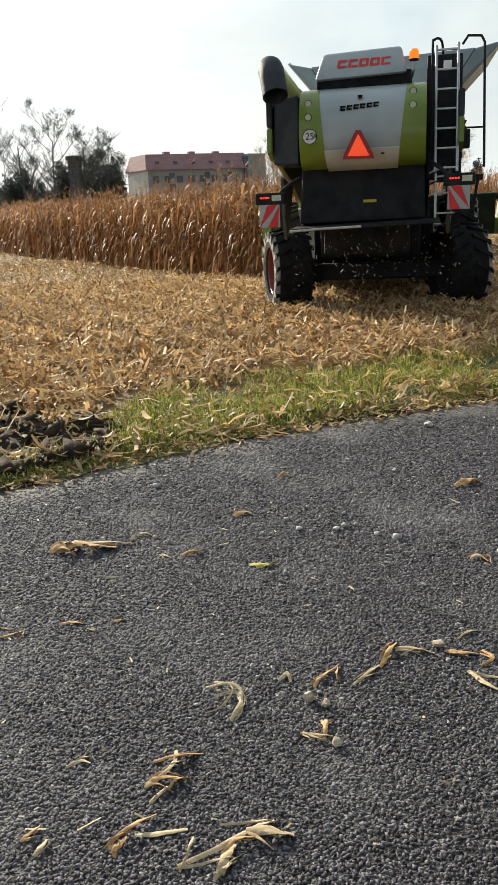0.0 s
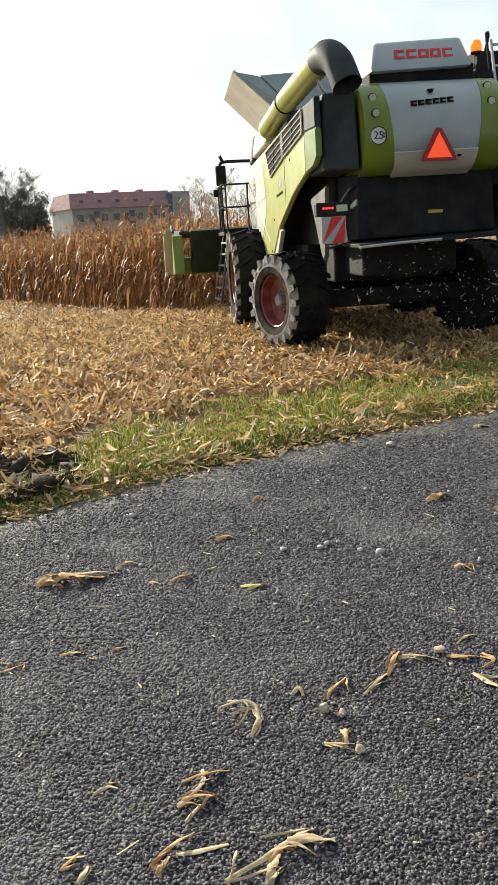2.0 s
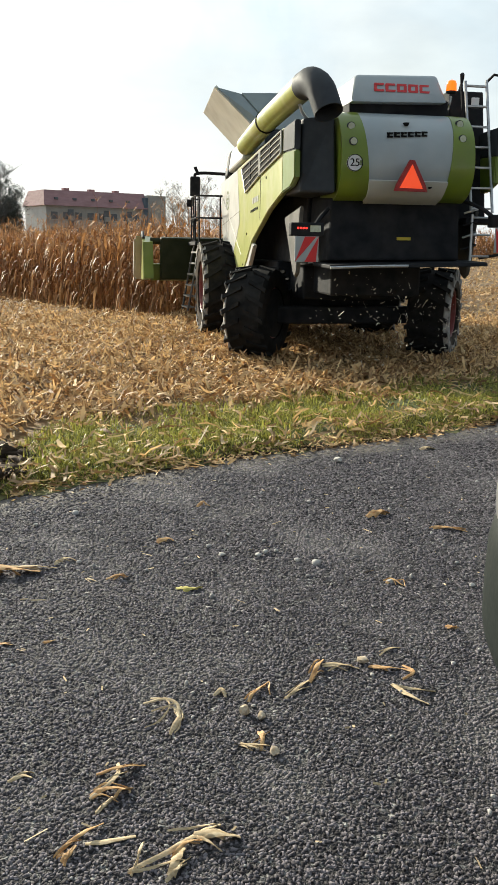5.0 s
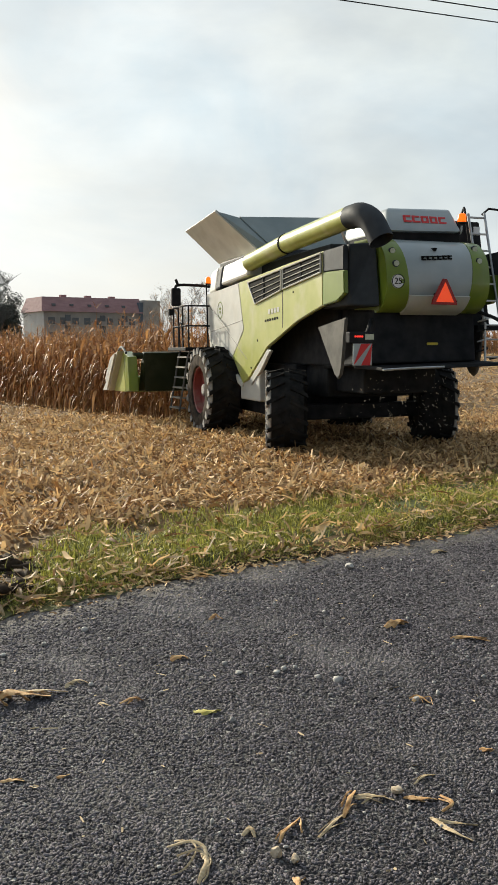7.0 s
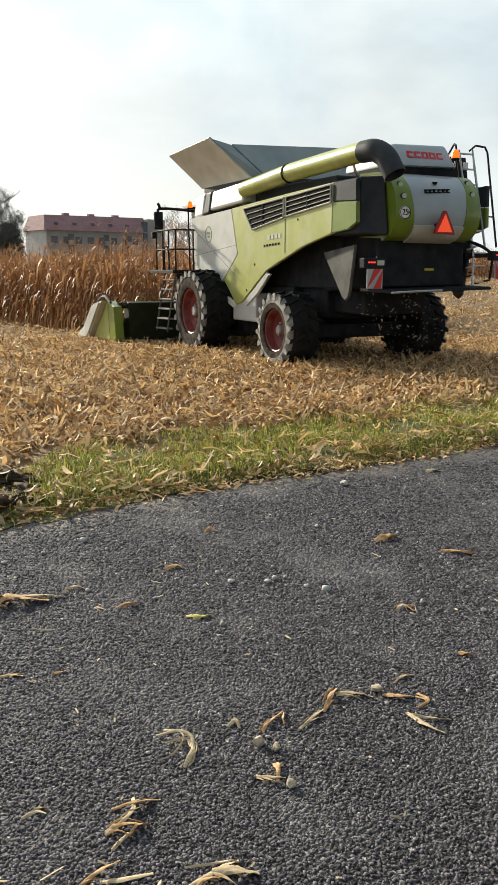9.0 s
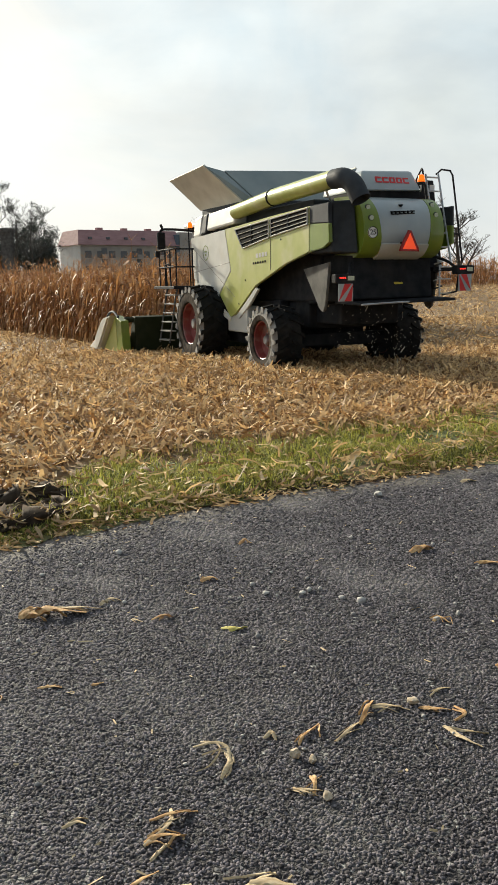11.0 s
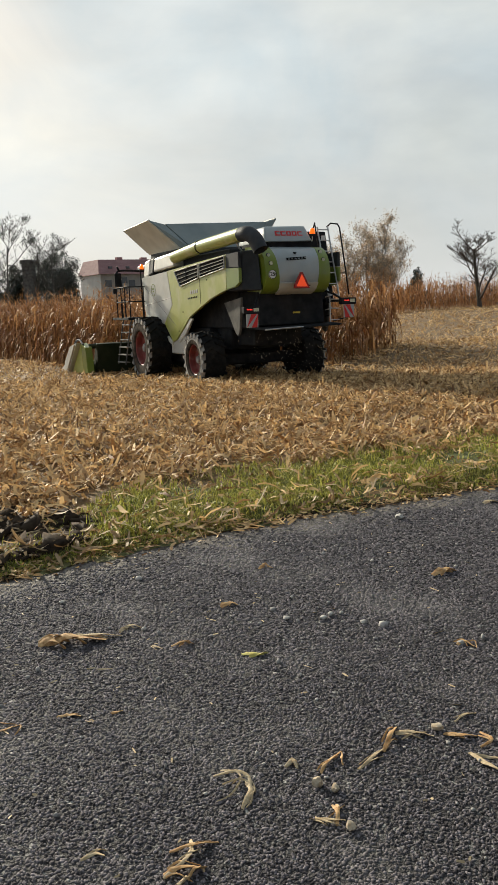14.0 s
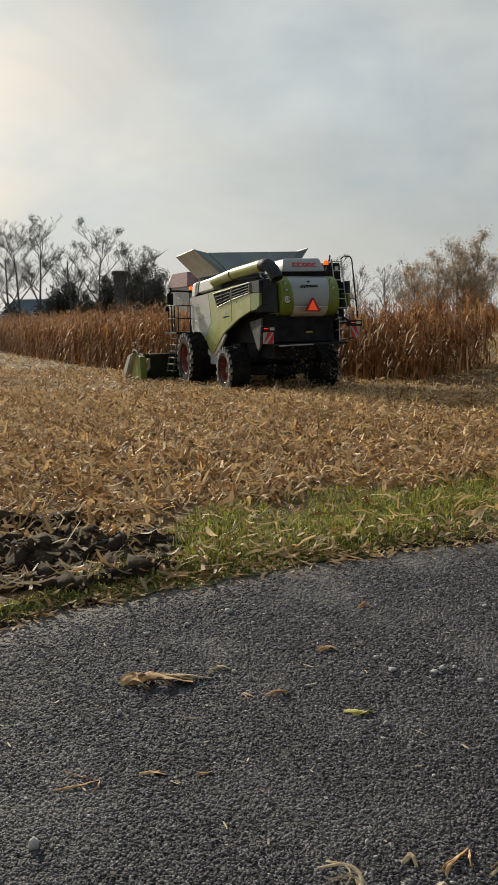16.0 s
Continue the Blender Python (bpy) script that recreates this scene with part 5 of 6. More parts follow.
    for z in (2.08, 2.48):
        tube(arc([(-1.15, 6.45, z), (-1.5, 6.44, z), (-1.74, 6.5, z), (-1.75, 7.1, z), (-1.74, 7.5, z), (-1.6, 7.62, z)], 3), 0.017, 6, bm)
    tube(arc([(-1.74, 7.0, 1.64), (-1.76, 6.98, 2.05), (-1.76, 6.86, 2.15), (-1.76, 6.74, 2.05), (-1.74, 6.72, 1.64)], 3), 0.016, 6, bm)
    part("platform_rail", bm, "black", c, "black tubular guard rail")
    for y, z1 in ((6.62, 2.98), (7.25, 3.0)):
        part("cab_grip", tube([(-1.05, y, 1.64), (-1.08, y, z1)], 0.016, 6), "black", c)
    part("platform_support", box(-1.24, -0.82, 6.55, 7.6, 0.75, 1.575, 0.02), "black", c)
    al = part("access_ladder", tube([(-1.66, 6.50, 1.62), (-1.72, 6.50, 1.40), (-1.92, 6.44, 0.36)], 0.020, 8), "shield_dark", c, "dusty open access ladder beside the front wheel")
    part("rail", tube([(-1.72, 7.00, 1.62), (-1.78, 7.00, 1.40), (-1.98, 6.94, 0.36)], 0.020, 8), "shield_dark", al)
    for k in range(6):
        t = 0.06 + 0.18 * k
        xr, zr = -1.70 - 0.22 * t, 1.50 - 1.14 * t
        part("rung", hexa([(xr - 0.03, 6.48 - 0.05 * t, zr), (xr - 0.09, 7.00 - 0.05 * t, zr), (xr + 0.06, 7.00 - 0.05 * t, zr), (xr + 0.12, 6.48 - 0.05 * t, zr),
                           (xr - 0.03, 6.48 - 0.05 * t, zr + 0.03), (xr - 0.09, 7.00 - 0.05 * t, zr + 0.03), (xr + 0.06, 7.00 - 0.05 * t, zr + 0.03), (xr + 0.12, 6.48 - 0.05 * t, zr + 0.03)], 0.004), "shield", al)
    for sd, top in ((-1, 2.95), (1, 3.05)):
        part("mirror_arm", tube(arc([(sd * 0.8, 7.6, top), (sd * 1.2, 7.62, top + 0.03), (sd * 1.62, 7.6, top + 0.02), (sd * 1.66, 7.58, top - 0.1)]), 0.03), "black", c, "black mirror arm")
        part("mirror", box(sd * 1.66 - 0.10, sd * 1.66 + 0.10, 7.52, 7.62, top - 0.42, top - 0.04, 0.03), "black", c, "black cab mirror")
        part("small_mirror", box(sd * 1.66 - 0.17, sd * 1.66 - 0.05, 7.5, 7.6, top - 0.62, top - 0.48, 0.02), "black", c)
        part("camera_head", tube([(sd * 1.6, 7.6, top + 0.02), (sd * 1.66, 7.58, top + 0.14)], 0.03), "black", c)
    smooth(part("front_beacon", tube([(-1.02, 7.3, 3.0), (-1.02, 7.3, 3.10), (-1.02, 7.3, 3.14)], [0.06, 0.055, 0.02], 14), "amber", c, "lit amber beacon"))
    part("beacon_arm", tube([(-0.8, 7.3, 3.0), (-1.05, 7.3, 3.0)], 0.025), "black", c)
    part("feeder_house", hexa([(-0.6, 6.2, 0.9), (0.6, 6.2, 0.9), (0.6, 7.9, 0.35), (-0.6, 7.9, 0.35), (-0.6, 6.2, 1.6), (0.6, 6.2, 1.6), (0.6, 7.9, 1.0), (-0.6, 7.9, 1.0)], 0.03), "black", c)

    # corn header, raised and lowered as one piece
    hd = new("corn_header")
    hd.parent = c
    tagged(hd, "lime, white and black corn header")
    part("header_back", hexa([(-2.34, 7.75, 0.10), (2.34, 7.75, 0.10), (2.34, 8.4, 0.06), (-2.34, 8.4, 0.06), (-2.34, 7.75, 0.92), (2.34, 7.75, 0.92), (2.34, 7.95, 0.95), (-2.34, 7.95, 0.95)], 0.02), "dark_olive", hd, "dark olive header frame")
    part("header_trough", box(-2.55, 2.55, 8.4, 9.0, 0.05, 0.40, 0.03), "olive", hd)
    part("header_tube", tube([(-2.55, 7.9, 0.86), (2.55, 7.9, 0.86)], 0.07, 12), "dark_olive", hd)
    for sd in (-1, 1):
        x = sd * 2.60
        xa, xb = sorted((sd * 2.50, sd * 2.70))
        part("end_shield", slab([(8.06, 0.08), (9.43, 0.04), (8.22, 0.95)], xa, xb, bevel=0.012), "lime", hd, "lime green end shield")
        # back of the lime shield in olive: its shade is in the colour
        part("end_back", slab([(7.6, 0.12), (8.05, 0.075), (8.21, 0.95), (7.74, 0.84)], xa, xb, bevel=0.012), "olive", hd, "back of the end shield, lime darkened to olive for shade")
        part("end_nose", slab([(8.24, 0.96), (9.46, 0.045), (9.62, 0.10), (9.72, 0.36), (8.95, 0.86)], *sorted((sd * 2.50, sd * 2.86)), bevel=0.04), "white", hd, "white end nose")
        x = sd * 2.68
        part("end_tip", hexa([(x - 0.13, 9.78, 0.04), (x + 0.13, 9.78, 0.04), (x + 0.02, 11.0, -0.02), (x - 0.02, 11.0, -0.02), (x - 0.10, 9.78, 0.36), (x + 0.10, 9.78, 0.36), (x + 0.015, 11.0, 0.02), (x - 0.015, 11.0, 0.02)], 0.02), "white", hd, "white snout tip")
        part("end_hoop", tube(arc([(x, 8.0, 0.92), (x, 8.35, 1.03), (x, 8.7, 1.02), (x, 9.1, 0.84), (x, 9.75, 0.38)], 4), 0.030, 8), "charcoal", hd)
    for k in range(7):
        x = -1.92 + 0.64 * k
        part("row_divider", hexa([(x - 0.16, 8.5, 0.12), (x + 0.16, 8.5, 0.12), (x + 0.03, 9.9, 0.02), (x - 0.03, 9.9, 0.02), (x - 0.12, 8.5, 0.72), (x + 0.12, 8.5, 0.72), (x + 0.02, 9.9, 0.08), (x - 0.02, 9.9, 0.08)], 0.03), "lime" if k % 2 else "white", hd, "pointed row divider")
    P["header"] = hd

    # wheels; the rear pair steers
    for sd in (-1, 1):
        # front sidewalls dark out to 0.80: platform shade put into the colour
        P["front", sd] = wheel_part("front_wheel", c, 0.84, 0.66, 0.46, 20, sd, 0.80)
        P["rear", sd] = wheel_part("rear_wheel", c, 0.655, 0.60, 0.36, 18, sd, 0.42)
    # chaff whirling under the spreader
    rng = np.random.default_rng(8)
    for k in range(2):
        n = 150
        a, r = rng.uniform(0, 6.28, n), rng.uniform(0.10, 0.66, n)
        pp = np.stack([rng.uniform(-1.0, 1.25, n), r * np.cos(a), r * np.sin(a)], -1)
        me = ribbons("chaff", pp, rng.uniform(0, 6.28, n), rng.gamma(1.5, 0.014, n) + 0.007, rng.uniform(0.005, 0.020, n), np.zeros(n), rng.uniform(-0.01, 0.01, n), "chaff", rng, 1.2, 1)
        ob = new("chaff", me)
        ob.parent = c
        tagged(ob, "pale chaff flying from the spreader", kind="stuff")
        P["chaff", k] = ob
    return c, P


combine, PARTS = make_combine()


# ---- far buildings ----
def make_building():
    """A long two-storey block with a red roof, seen beyond the corn."""
    b = thing("apartment_building", "grey plastered apartment block with a red roof", "building")
    # along u from the gable corner; local axes: x along the front, y into the depth
    Lx, Dy, H = 25.5, 10.0, 9.3
    part("wall", box(0, Lx - 3.6, 0, Dy, -1, H, 0), "plaster", b, "weathered grey plaster walls")
    part("gable", box(-0.15, 0.0, -0.15, Dy + 0.15, -1, H + 0.1, 0), "plaster_light", b, "pale end wall")
    part("stair_tower", box(Lx - 3.55, Lx + 0.6, -0.5, Dy - 1, -1, 12.1, 0), "plaster", b, "grey stair tower")
    part("tower_edge", box(Lx - 4.4, Lx - 3.56, -0.35, 2, -1, 11.6, 0), "slate", b)
    bm = hexa([(-0.6, -0.5, H), (Lx - 3.6, -0.5, H), (Lx - 3.6, Dy + 0.5, H), (-0.6, Dy + 0.5, H), (0.2, 1.2, 12.2), (Lx - 3.6, 1.2, 12.4), (Lx - 3.6, Dy - 1, 12.4), (0.2, Dy - 1, 12.2)], 0.0)
    roof = part("roof", bm, "roof", b, "red roof paled for distance haze")
    for x in (5.5, 11.0, 16.5):
        part("chimney", box(x, x + 1.2, 4, 5, 12.2, 12.9, 0), "roof", roof)
    for x in (1.8, 5.6, 9.5, 13.4, 17.2):
        part("roof_vent", box(x, x + 0.7, -0.05, 0.4, 10.4, 10.85, 0), "window", roof)
    for z in (1.2, 3.9, 6.8):
        for k in range(8):
            x = 0.9 + 2.55 * k
            w = part("window", box(x, x + 1.35, -0.06, 0.04, z, z + 1.35, 0), "window", b, "dark window")
            part("window_frame", box(x - 0.06, x + 1.41, -0.045, 0.03, z - 0.08, z, 0), "plaster_light", w)
    for k in (1, 4, 6):
        x = 0.5 + 2.55 * k + 1.8
        # no recess built: a dark strip on the wall stands for its shade
        part("loggia", box(x - 0.4, x + 0.75, -0.10, 0.02, -0.5, H - 0.6, 0), "window", b, "dark strip standing for the shade in a balcony column")
        for z in (1.9, 4.6, 7.5):
            part("parapet", box(x - 0.45, x + 0.8, -0.6, -0.11, z - 0.9, z, 0), "plaster", b)
    b.matrix_world = pose(-34.6, 150, 0.2, 0, 0, 36) @ Matrix.Scale(0.94, 4)
    h = thing("far_house", "distant low house with a blue-grey roof", "house")
    part("wall", box(0, 10, 0, 8, -1, 2.6, 0), "plaster", h)
    part("roof", hexa([(-0.5, -0.5, 2.6), (10.5, -0.5, 2.6), (10.5, 8.5, 2.6), (-0.5, 8.5, 2.6), (1.5, 3.9, 6.0), (8.5, 3.9, 6.0), (8.5, 4.1, 6.0), (1.5, 4.1, 6.0)], 0), "slate", h)
    for k in range(3):
        part("window", box(1.2 + 3 * k, 2.4 + 3 * k, -0.05, 0.02, 0.6, 1.9, 0), "window", h)
    h.matrix_world = pose(-62, 128, 0.4, 0, 0, 8)
    s = thing("water_tower", "dark square chimney tower among trees", "tower")
    part("shaft", box(-0.7, 0.7, -0.7, 0.7, -1, 8.3, 0.02), "bark_grey", s)
    part("cap", box(-0.85, 0.85, -0.85, 0.85, 8.3, 8.8, 0.02), "bark_grey", s)
    s.matrix_world = pose(-34.5, 108, 0.3)


make_building()


# ---- trees ----
def tree(height, spread, levels, seed, bark, leaf="", leaves=0, leaf_size=0.25, balls=0, base_r=0.16, bare=0.3, upward=0.25, label="", forks=4, twig=0.018):
    rng = np.random.default_rng(seed)
    t = thing("tree", label, "tree")
    bm = bmesh.new()
    tips = []

    def limb(p, d, ln, r, lv):
        pts, rs, q = [p], [r], np.array(p, float)
        d = np.array(d, float)
        k = 4 if lv == 0 else 3
        for i in range(k):
            d = d + rng.normal(0, 0.13 if lv else 0.05, 3) + np.array([0, 0, upward * 0.25 if lv else 0.1])
            d /= np.linalg.norm(d)
            q = q + d * ln / k
            pts.append(tuple(q))
            rs.append(r * (1 - 0.62 * (i + 1) / k))
        tube(pts, rs, 6 if lv == 0 else (4 if lv == 1 else 3), bm, cap=False)
        tips.append((q, lv))
        if lv >= levels:
            return
        n = forks + (4 if lv == 0 else 0)
        for i in range(n):
            u = rng.uniform(bare if lv == 0 else 0.2, 1.0)
            j = min(int(u * k), k - 1)
            a = np.array(pts[j]) + (np.array(pts[j + 1]) - np.array(pts[j])) * (u * k - j)
            ang = 6.28 * i / n + rng.uniform(-0.6, 0.6)
            side = np.array([math.cos(ang), math.sin(ang), 0])
            nd = d * rng.uniform(0.4, 0.9) + side * spread * rng.uniform(0.7, 1.2) + np.array([0, 0, upward])
            nd /= np.linalg.norm(nd)
            limb(tuple(a), nd, ln * rng.uniform(0.38, 0.62) * (1.15 - 0.4 * u), max(twig, rs[j] * 0.55), lv + 1)
    limb((0, 0, -0.2), (rng.normal(0, 0.05), rng.normal(0, 0.05), 1), height * 0.72, base_r, 0)
    part("trunk", bm, bark, t, "bare branching trunk and limbs")
    if leaves or balls:
        ends = np.array([q for q, lv in tips if lv >= 1])
        pp = []
        if leaves:
            i = rng.integers(len(ends), size=leaves)
            pp.append(ends[i] + rng.normal(0, height * 0.035, (leaves, 3)))
        for _ in range(balls):
            o = ends[rng.integers(len(ends))]
            pp.append(o + rng.normal(0, 0.24, (90, 3)))
        pp = np.concatenate(pp)
        n = len(pp)
        me = ribbons("crown", pp, rng.uniform(0, 6.28, n), rng.uniform(0.6, 1.4, n) * leaf_size, rng.uniform(0.4, 0.9, n) * leaf_size, np.zeros(n), np.zeros(n), leaf, rng, 0.8, 1)
        cr = new("crown", me)
        cr.parent = t
        tagged(cr, "thin crown of small leaves")
    return t


def make_trees():
    g = "trees on the horizon"
    lone = tree(7.2, 1.25, 4, 9, "bark", base_r=0.22, bare=0.14, upward=0.30, twig=0.012, label="lone leafless tree with a dark forked trunk in the field", forks=6)
    lone.matrix_world = pose(16.2, 70, float(ground_z(16.2, 70)) - 0.05)
    tall = [tree(15.5, 0.85, 4, 10 + k, "bark_grey", "leaf_dark", 0, 0.20, 10, 0.20, 0.28, 0.30, "tall bare poplar with dark mistletoe clumps", 5) for k in range(3)]
    for k, (x, y, s, i) in enumerate(((-47.0, 104, 1.0, 0), (-43.6, 102, 0.97, 1), (-40.6, 106, 0.93, 2), (-50.5, 108, 0.98, 1), (-37.6, 107, 0.97, 0), (-34.2, 110, 0.90, 2), (-31.5, 108, 0.80, 1))):
        m = pose(x, y, 0.3, 0, 0, 47 * k) @ Matrix.Scale(s, 4)
        o = tall[i] if k < 3 else copy_thing(tall[i], m)
        o.matrix_world = m
        tagged(o, group=g)
    bushy = [tree(10.5, 0.95, 4, 30 + k, "bark_grey", "leaf_dark", 4200, 0.22, 4, 0.16, 0.15, 0.4, "dark half-bare tree beyond the corn", 4) for k in range(2)]
    spots = [(-32.3, 113, 1.0, 0), (-34.8, 116, 1.05, 1), (-37.2, 118, 0.8, 0), (-40.2, 116, 0.72, 1), (-42.4, 114, 0.62, 0), (-45, 118, 0.7, 0), (-47.5, 116, 0.6, 1), (-35.5, 122, 0.9, 1)]
    for k, (x, y, s, i) in enumerate(spots):
        m = pose(x, y, 0.2, 0, 0, 71 * k) @ Matrix.Scale(s, 4)
        o = bushy[i] if k < 2 else copy_thing(bushy[i], m)
        o.matrix_world = m
        tagged(o, group=g)
    # right of the block: thin grey trees
    thin = [tree(12.5, 0.85, 4, 50 + k, "bark_hazed", "leaf_hazed", 900, 0.17, 0, 0.16, 0.2, 0.32, "bare grey tree behind the corn", 5) for k in range(2)]
    for k, (x, y, s, i) in enumerate(((-9.8, 128, 0.95, 0), (-6.0, 122, 1.0, 1), (-3.0, 126, 0.85, 0), (-12.4, 150, 0.85, 1), (1.5, 112, 0.78, 0), (4.4, 110, 0.84, 1), (7.0, 116, 0.78, 0))):
        m = pose(x, y, 0.2, 0, 0, 59 * k) @ Matrix.Scale(s, 4)
        o = thin[i] if k < 2 else copy_thing(thin[i], m)
        o.matrix_world = m
        tagged(o, group=g)
    gold = [tree(10.0, 0.70, 4, 70 + k, "bark_hazed", "leaf_hazed", 4200, 0.20, 0, 0.15, 0.12, 0.42, "autumn tree with thin brownish leaves", 5) for k in range(2)]
    for k, (x, y, s, i) in enumerate(((7.2, 100, 0.92, 0), (9.8, 102, 1.05, 1), (11.6, 101, 1.12, 0), (4.6, 104, 0.85, 1), (13.0, 104, 0.95, 1))):
        m = pose(x, y, 0.4, 0, 0, 83 * k) @ Matrix.Scale(s, 4)
        o = gold[i] if k < 2 else copy_thing(gold[i], m)
        o.matrix_world = m
        tagged(o, group=g)
    # rust-red undergrowth in front of them
    for k, (x, y, s) in enumerate(((10.2, 96, 0.46), (7.4, 97, 0.36), (4.8, 98, 0.34))):
        o = tree(9.0, 1.0, 3, 84 + k, "bark_grey", "rust_leaf", 2600, 0.24, 0, 0.12, 0.06, 0.3, "low rust-red autumn bush behind the corn", 5)
        o.matrix_world = pose(x, y, 0.9, 0, 0, 40 * k) @ Matrix.Scale(s, 4)
        tagged(o, group="autumn bushes")
    # low hedges and woods along the horizon
    rng = np.random.default_rng(91)
    pp = []
    for x0, x1, y, h, n in ((-64, -50, 121, 5.0, 5000), (-51, -31, 119, 8.6, 22000), (12.5, 20.5, 128, 6.2, 6500), (22, 60, 150, 4.4, 7000), (60, 200, 190, 6, 6200), (-260, -60, 180, 7, 8000), (-14, 16, 150, 3.4, 5600)):
        x = rng.uniform(x0, x1, n)
        top = h * (0.62 + 0.25 * np.sin(0.9 * x + y) + 0.16 * np.sin(2.3 * x) + rng.normal(0, 0.06, n))
        pp.append(np.stack([x, y + rng.normal(0, 1.2, n), 0.3 + top * rng.beta(1.6, 1.1, n)], -1))
    pp = np.concatenate(pp)
    n = len(pp)
    me = ribbons("far_hedge", pp, rng.uniform(0, 6.28, n), rng.uniform(0.3, 0.7, n), rng.uniform(0.2, 0.5, n), np.zeros(n), np.zeros(n), "leaf_dark", rng, 0.8, 1)
    tagged(new("far_hedge", me), "dark hedges and woods on the horizon", "hedge", kind="stuff")


make_trees()


# ---- overhead cables ----
def make_cables():
    # two parallel wires on poles that stand beyond the view
    ends = []
    for x, y in ((-34.0, 6.9), (62.0, 35.9)):
        p = thing("utility_pole", "weathered wooden utility pole", "pole", "utility poles")
        part("shaft", tube([(0, 0, -0.5), (0, 0, 9.5)], [0.15, 0.10], 12), "pole", p)
        part("crossarm", box(-0.06, 0.06, -0.75, 0.75, 9.0, 9.14, 0.01), "pole", p)
        for k in (-0.6, 0.0):
            part("insulator", tube([(0, k, 9.14), (0, k, 9.26), (0, k, 9.30)], [0.03, 0.045, 0.02], 10), "sign_white", p)
        p.matrix_world = pose(x, y, 0)
        ends.append((x, y))
    for k in (-0.6, 0.0):
        (xa, ya), (xb, yb) = ends
        pts = [(xa + (xb - xa) * t, ya + (yb - ya) * t + k, 9.28 - 0.3 * 4 * t * (1 - t)) for t in np.linspace(0, 1, 30)]
        tagged(part("overhead_cable", tube(pts, 0.012, 6), "sign_black", None), "thin black overhead power cable", "cable", "overhead cables")


make_cables()


# ---- litter on the road ----
def strip(pts, w, turn=0.6, thick=0.0025, fray=0):
    """A curled strip of husk along pts, with a thickness."""
    bm = bmesh.new()
    p = arc(pts, 4)
    n, rows = len(p), []
    for i, q in enumerate(p):
        d = Vector(p[min(i + 1, n - 1)]) - Vector(p[max(i - 1, 0)])
        s = Vector((-d.y, d.x, 0)).normalized()
        t = i / (n - 1)
        s = (s * math.cos(turn * math.sin(5 * t)) + Vector((0, 0, 1)) * math.sin(turn * math.sin(5 * t + 0.6)))
        ww = 0.72 * w * (0.40 + 0.60 * math.sin(math.pi * min(1, t * 0.8 + 0.1))) * (1 + 0.28 * noise.noise(Vector((9 * t, pts[0][0] * 40, pts[0][1] * 40))))
        q = (q[0] + 0.35 * w * noise.noise(Vector((5 * t, pts[0][1] * 30, 3))), q[1] + 0.35 * w * noise.noise(Vector((5 * t, pts[0][0] * 30, 7))), q[2] + 0.5 * w * abs(noise.noise(Vector((6 * t, pts[0][1] * 30, 11)))))
        rows.append([bm.verts.new(Vector(q) + s * ww * u + Vector((0, 0, 0.25 * ww * (1 - u * u)))) for u in (-1, -0.35, 0.35, 1)])
    for a, b in zip(rows, rows[1:]):
        for k in range(3):
            bm.faces.new([a[k], a[k + 1], b[k + 1], b[k]])
    bmesh.ops.recalc_face_normals(bm, faces=bm.faces[:])
    bmesh.ops.solidify(bm, geom=bm.faces[:], thickness=thick)
    zmin = min(v.co.z for v in bm.verts)
    for v in bm.verts:
        v.co.z -= zmin - 0.001
    return bm


def pebble(c, r, rng, flat=0.7):
    bm = bmesh.new()
    bmesh.ops.create_icosphere(bm, subdivisions=2, radius=1)
    k = rng.uniform(0.75, 1.25, 3)
    for v in bm.verts:
        f = 1 + 0.45 * noise.noise(v.co * 1.3 + Vector(c) * 9) + 0.15 * noise.noise(v.co * 3.1 + Vector(c) * 5)
        v.co = Vector((v.co.x * r * k[0], v.co.y * r * k[1], v.co.z * r * flat)) * f
    z = min(v.co.z for v in bm.verts)
    for v in bm.verts:
        v.co += Vector((c[0], c[1], -z - 0.001))
    return bm


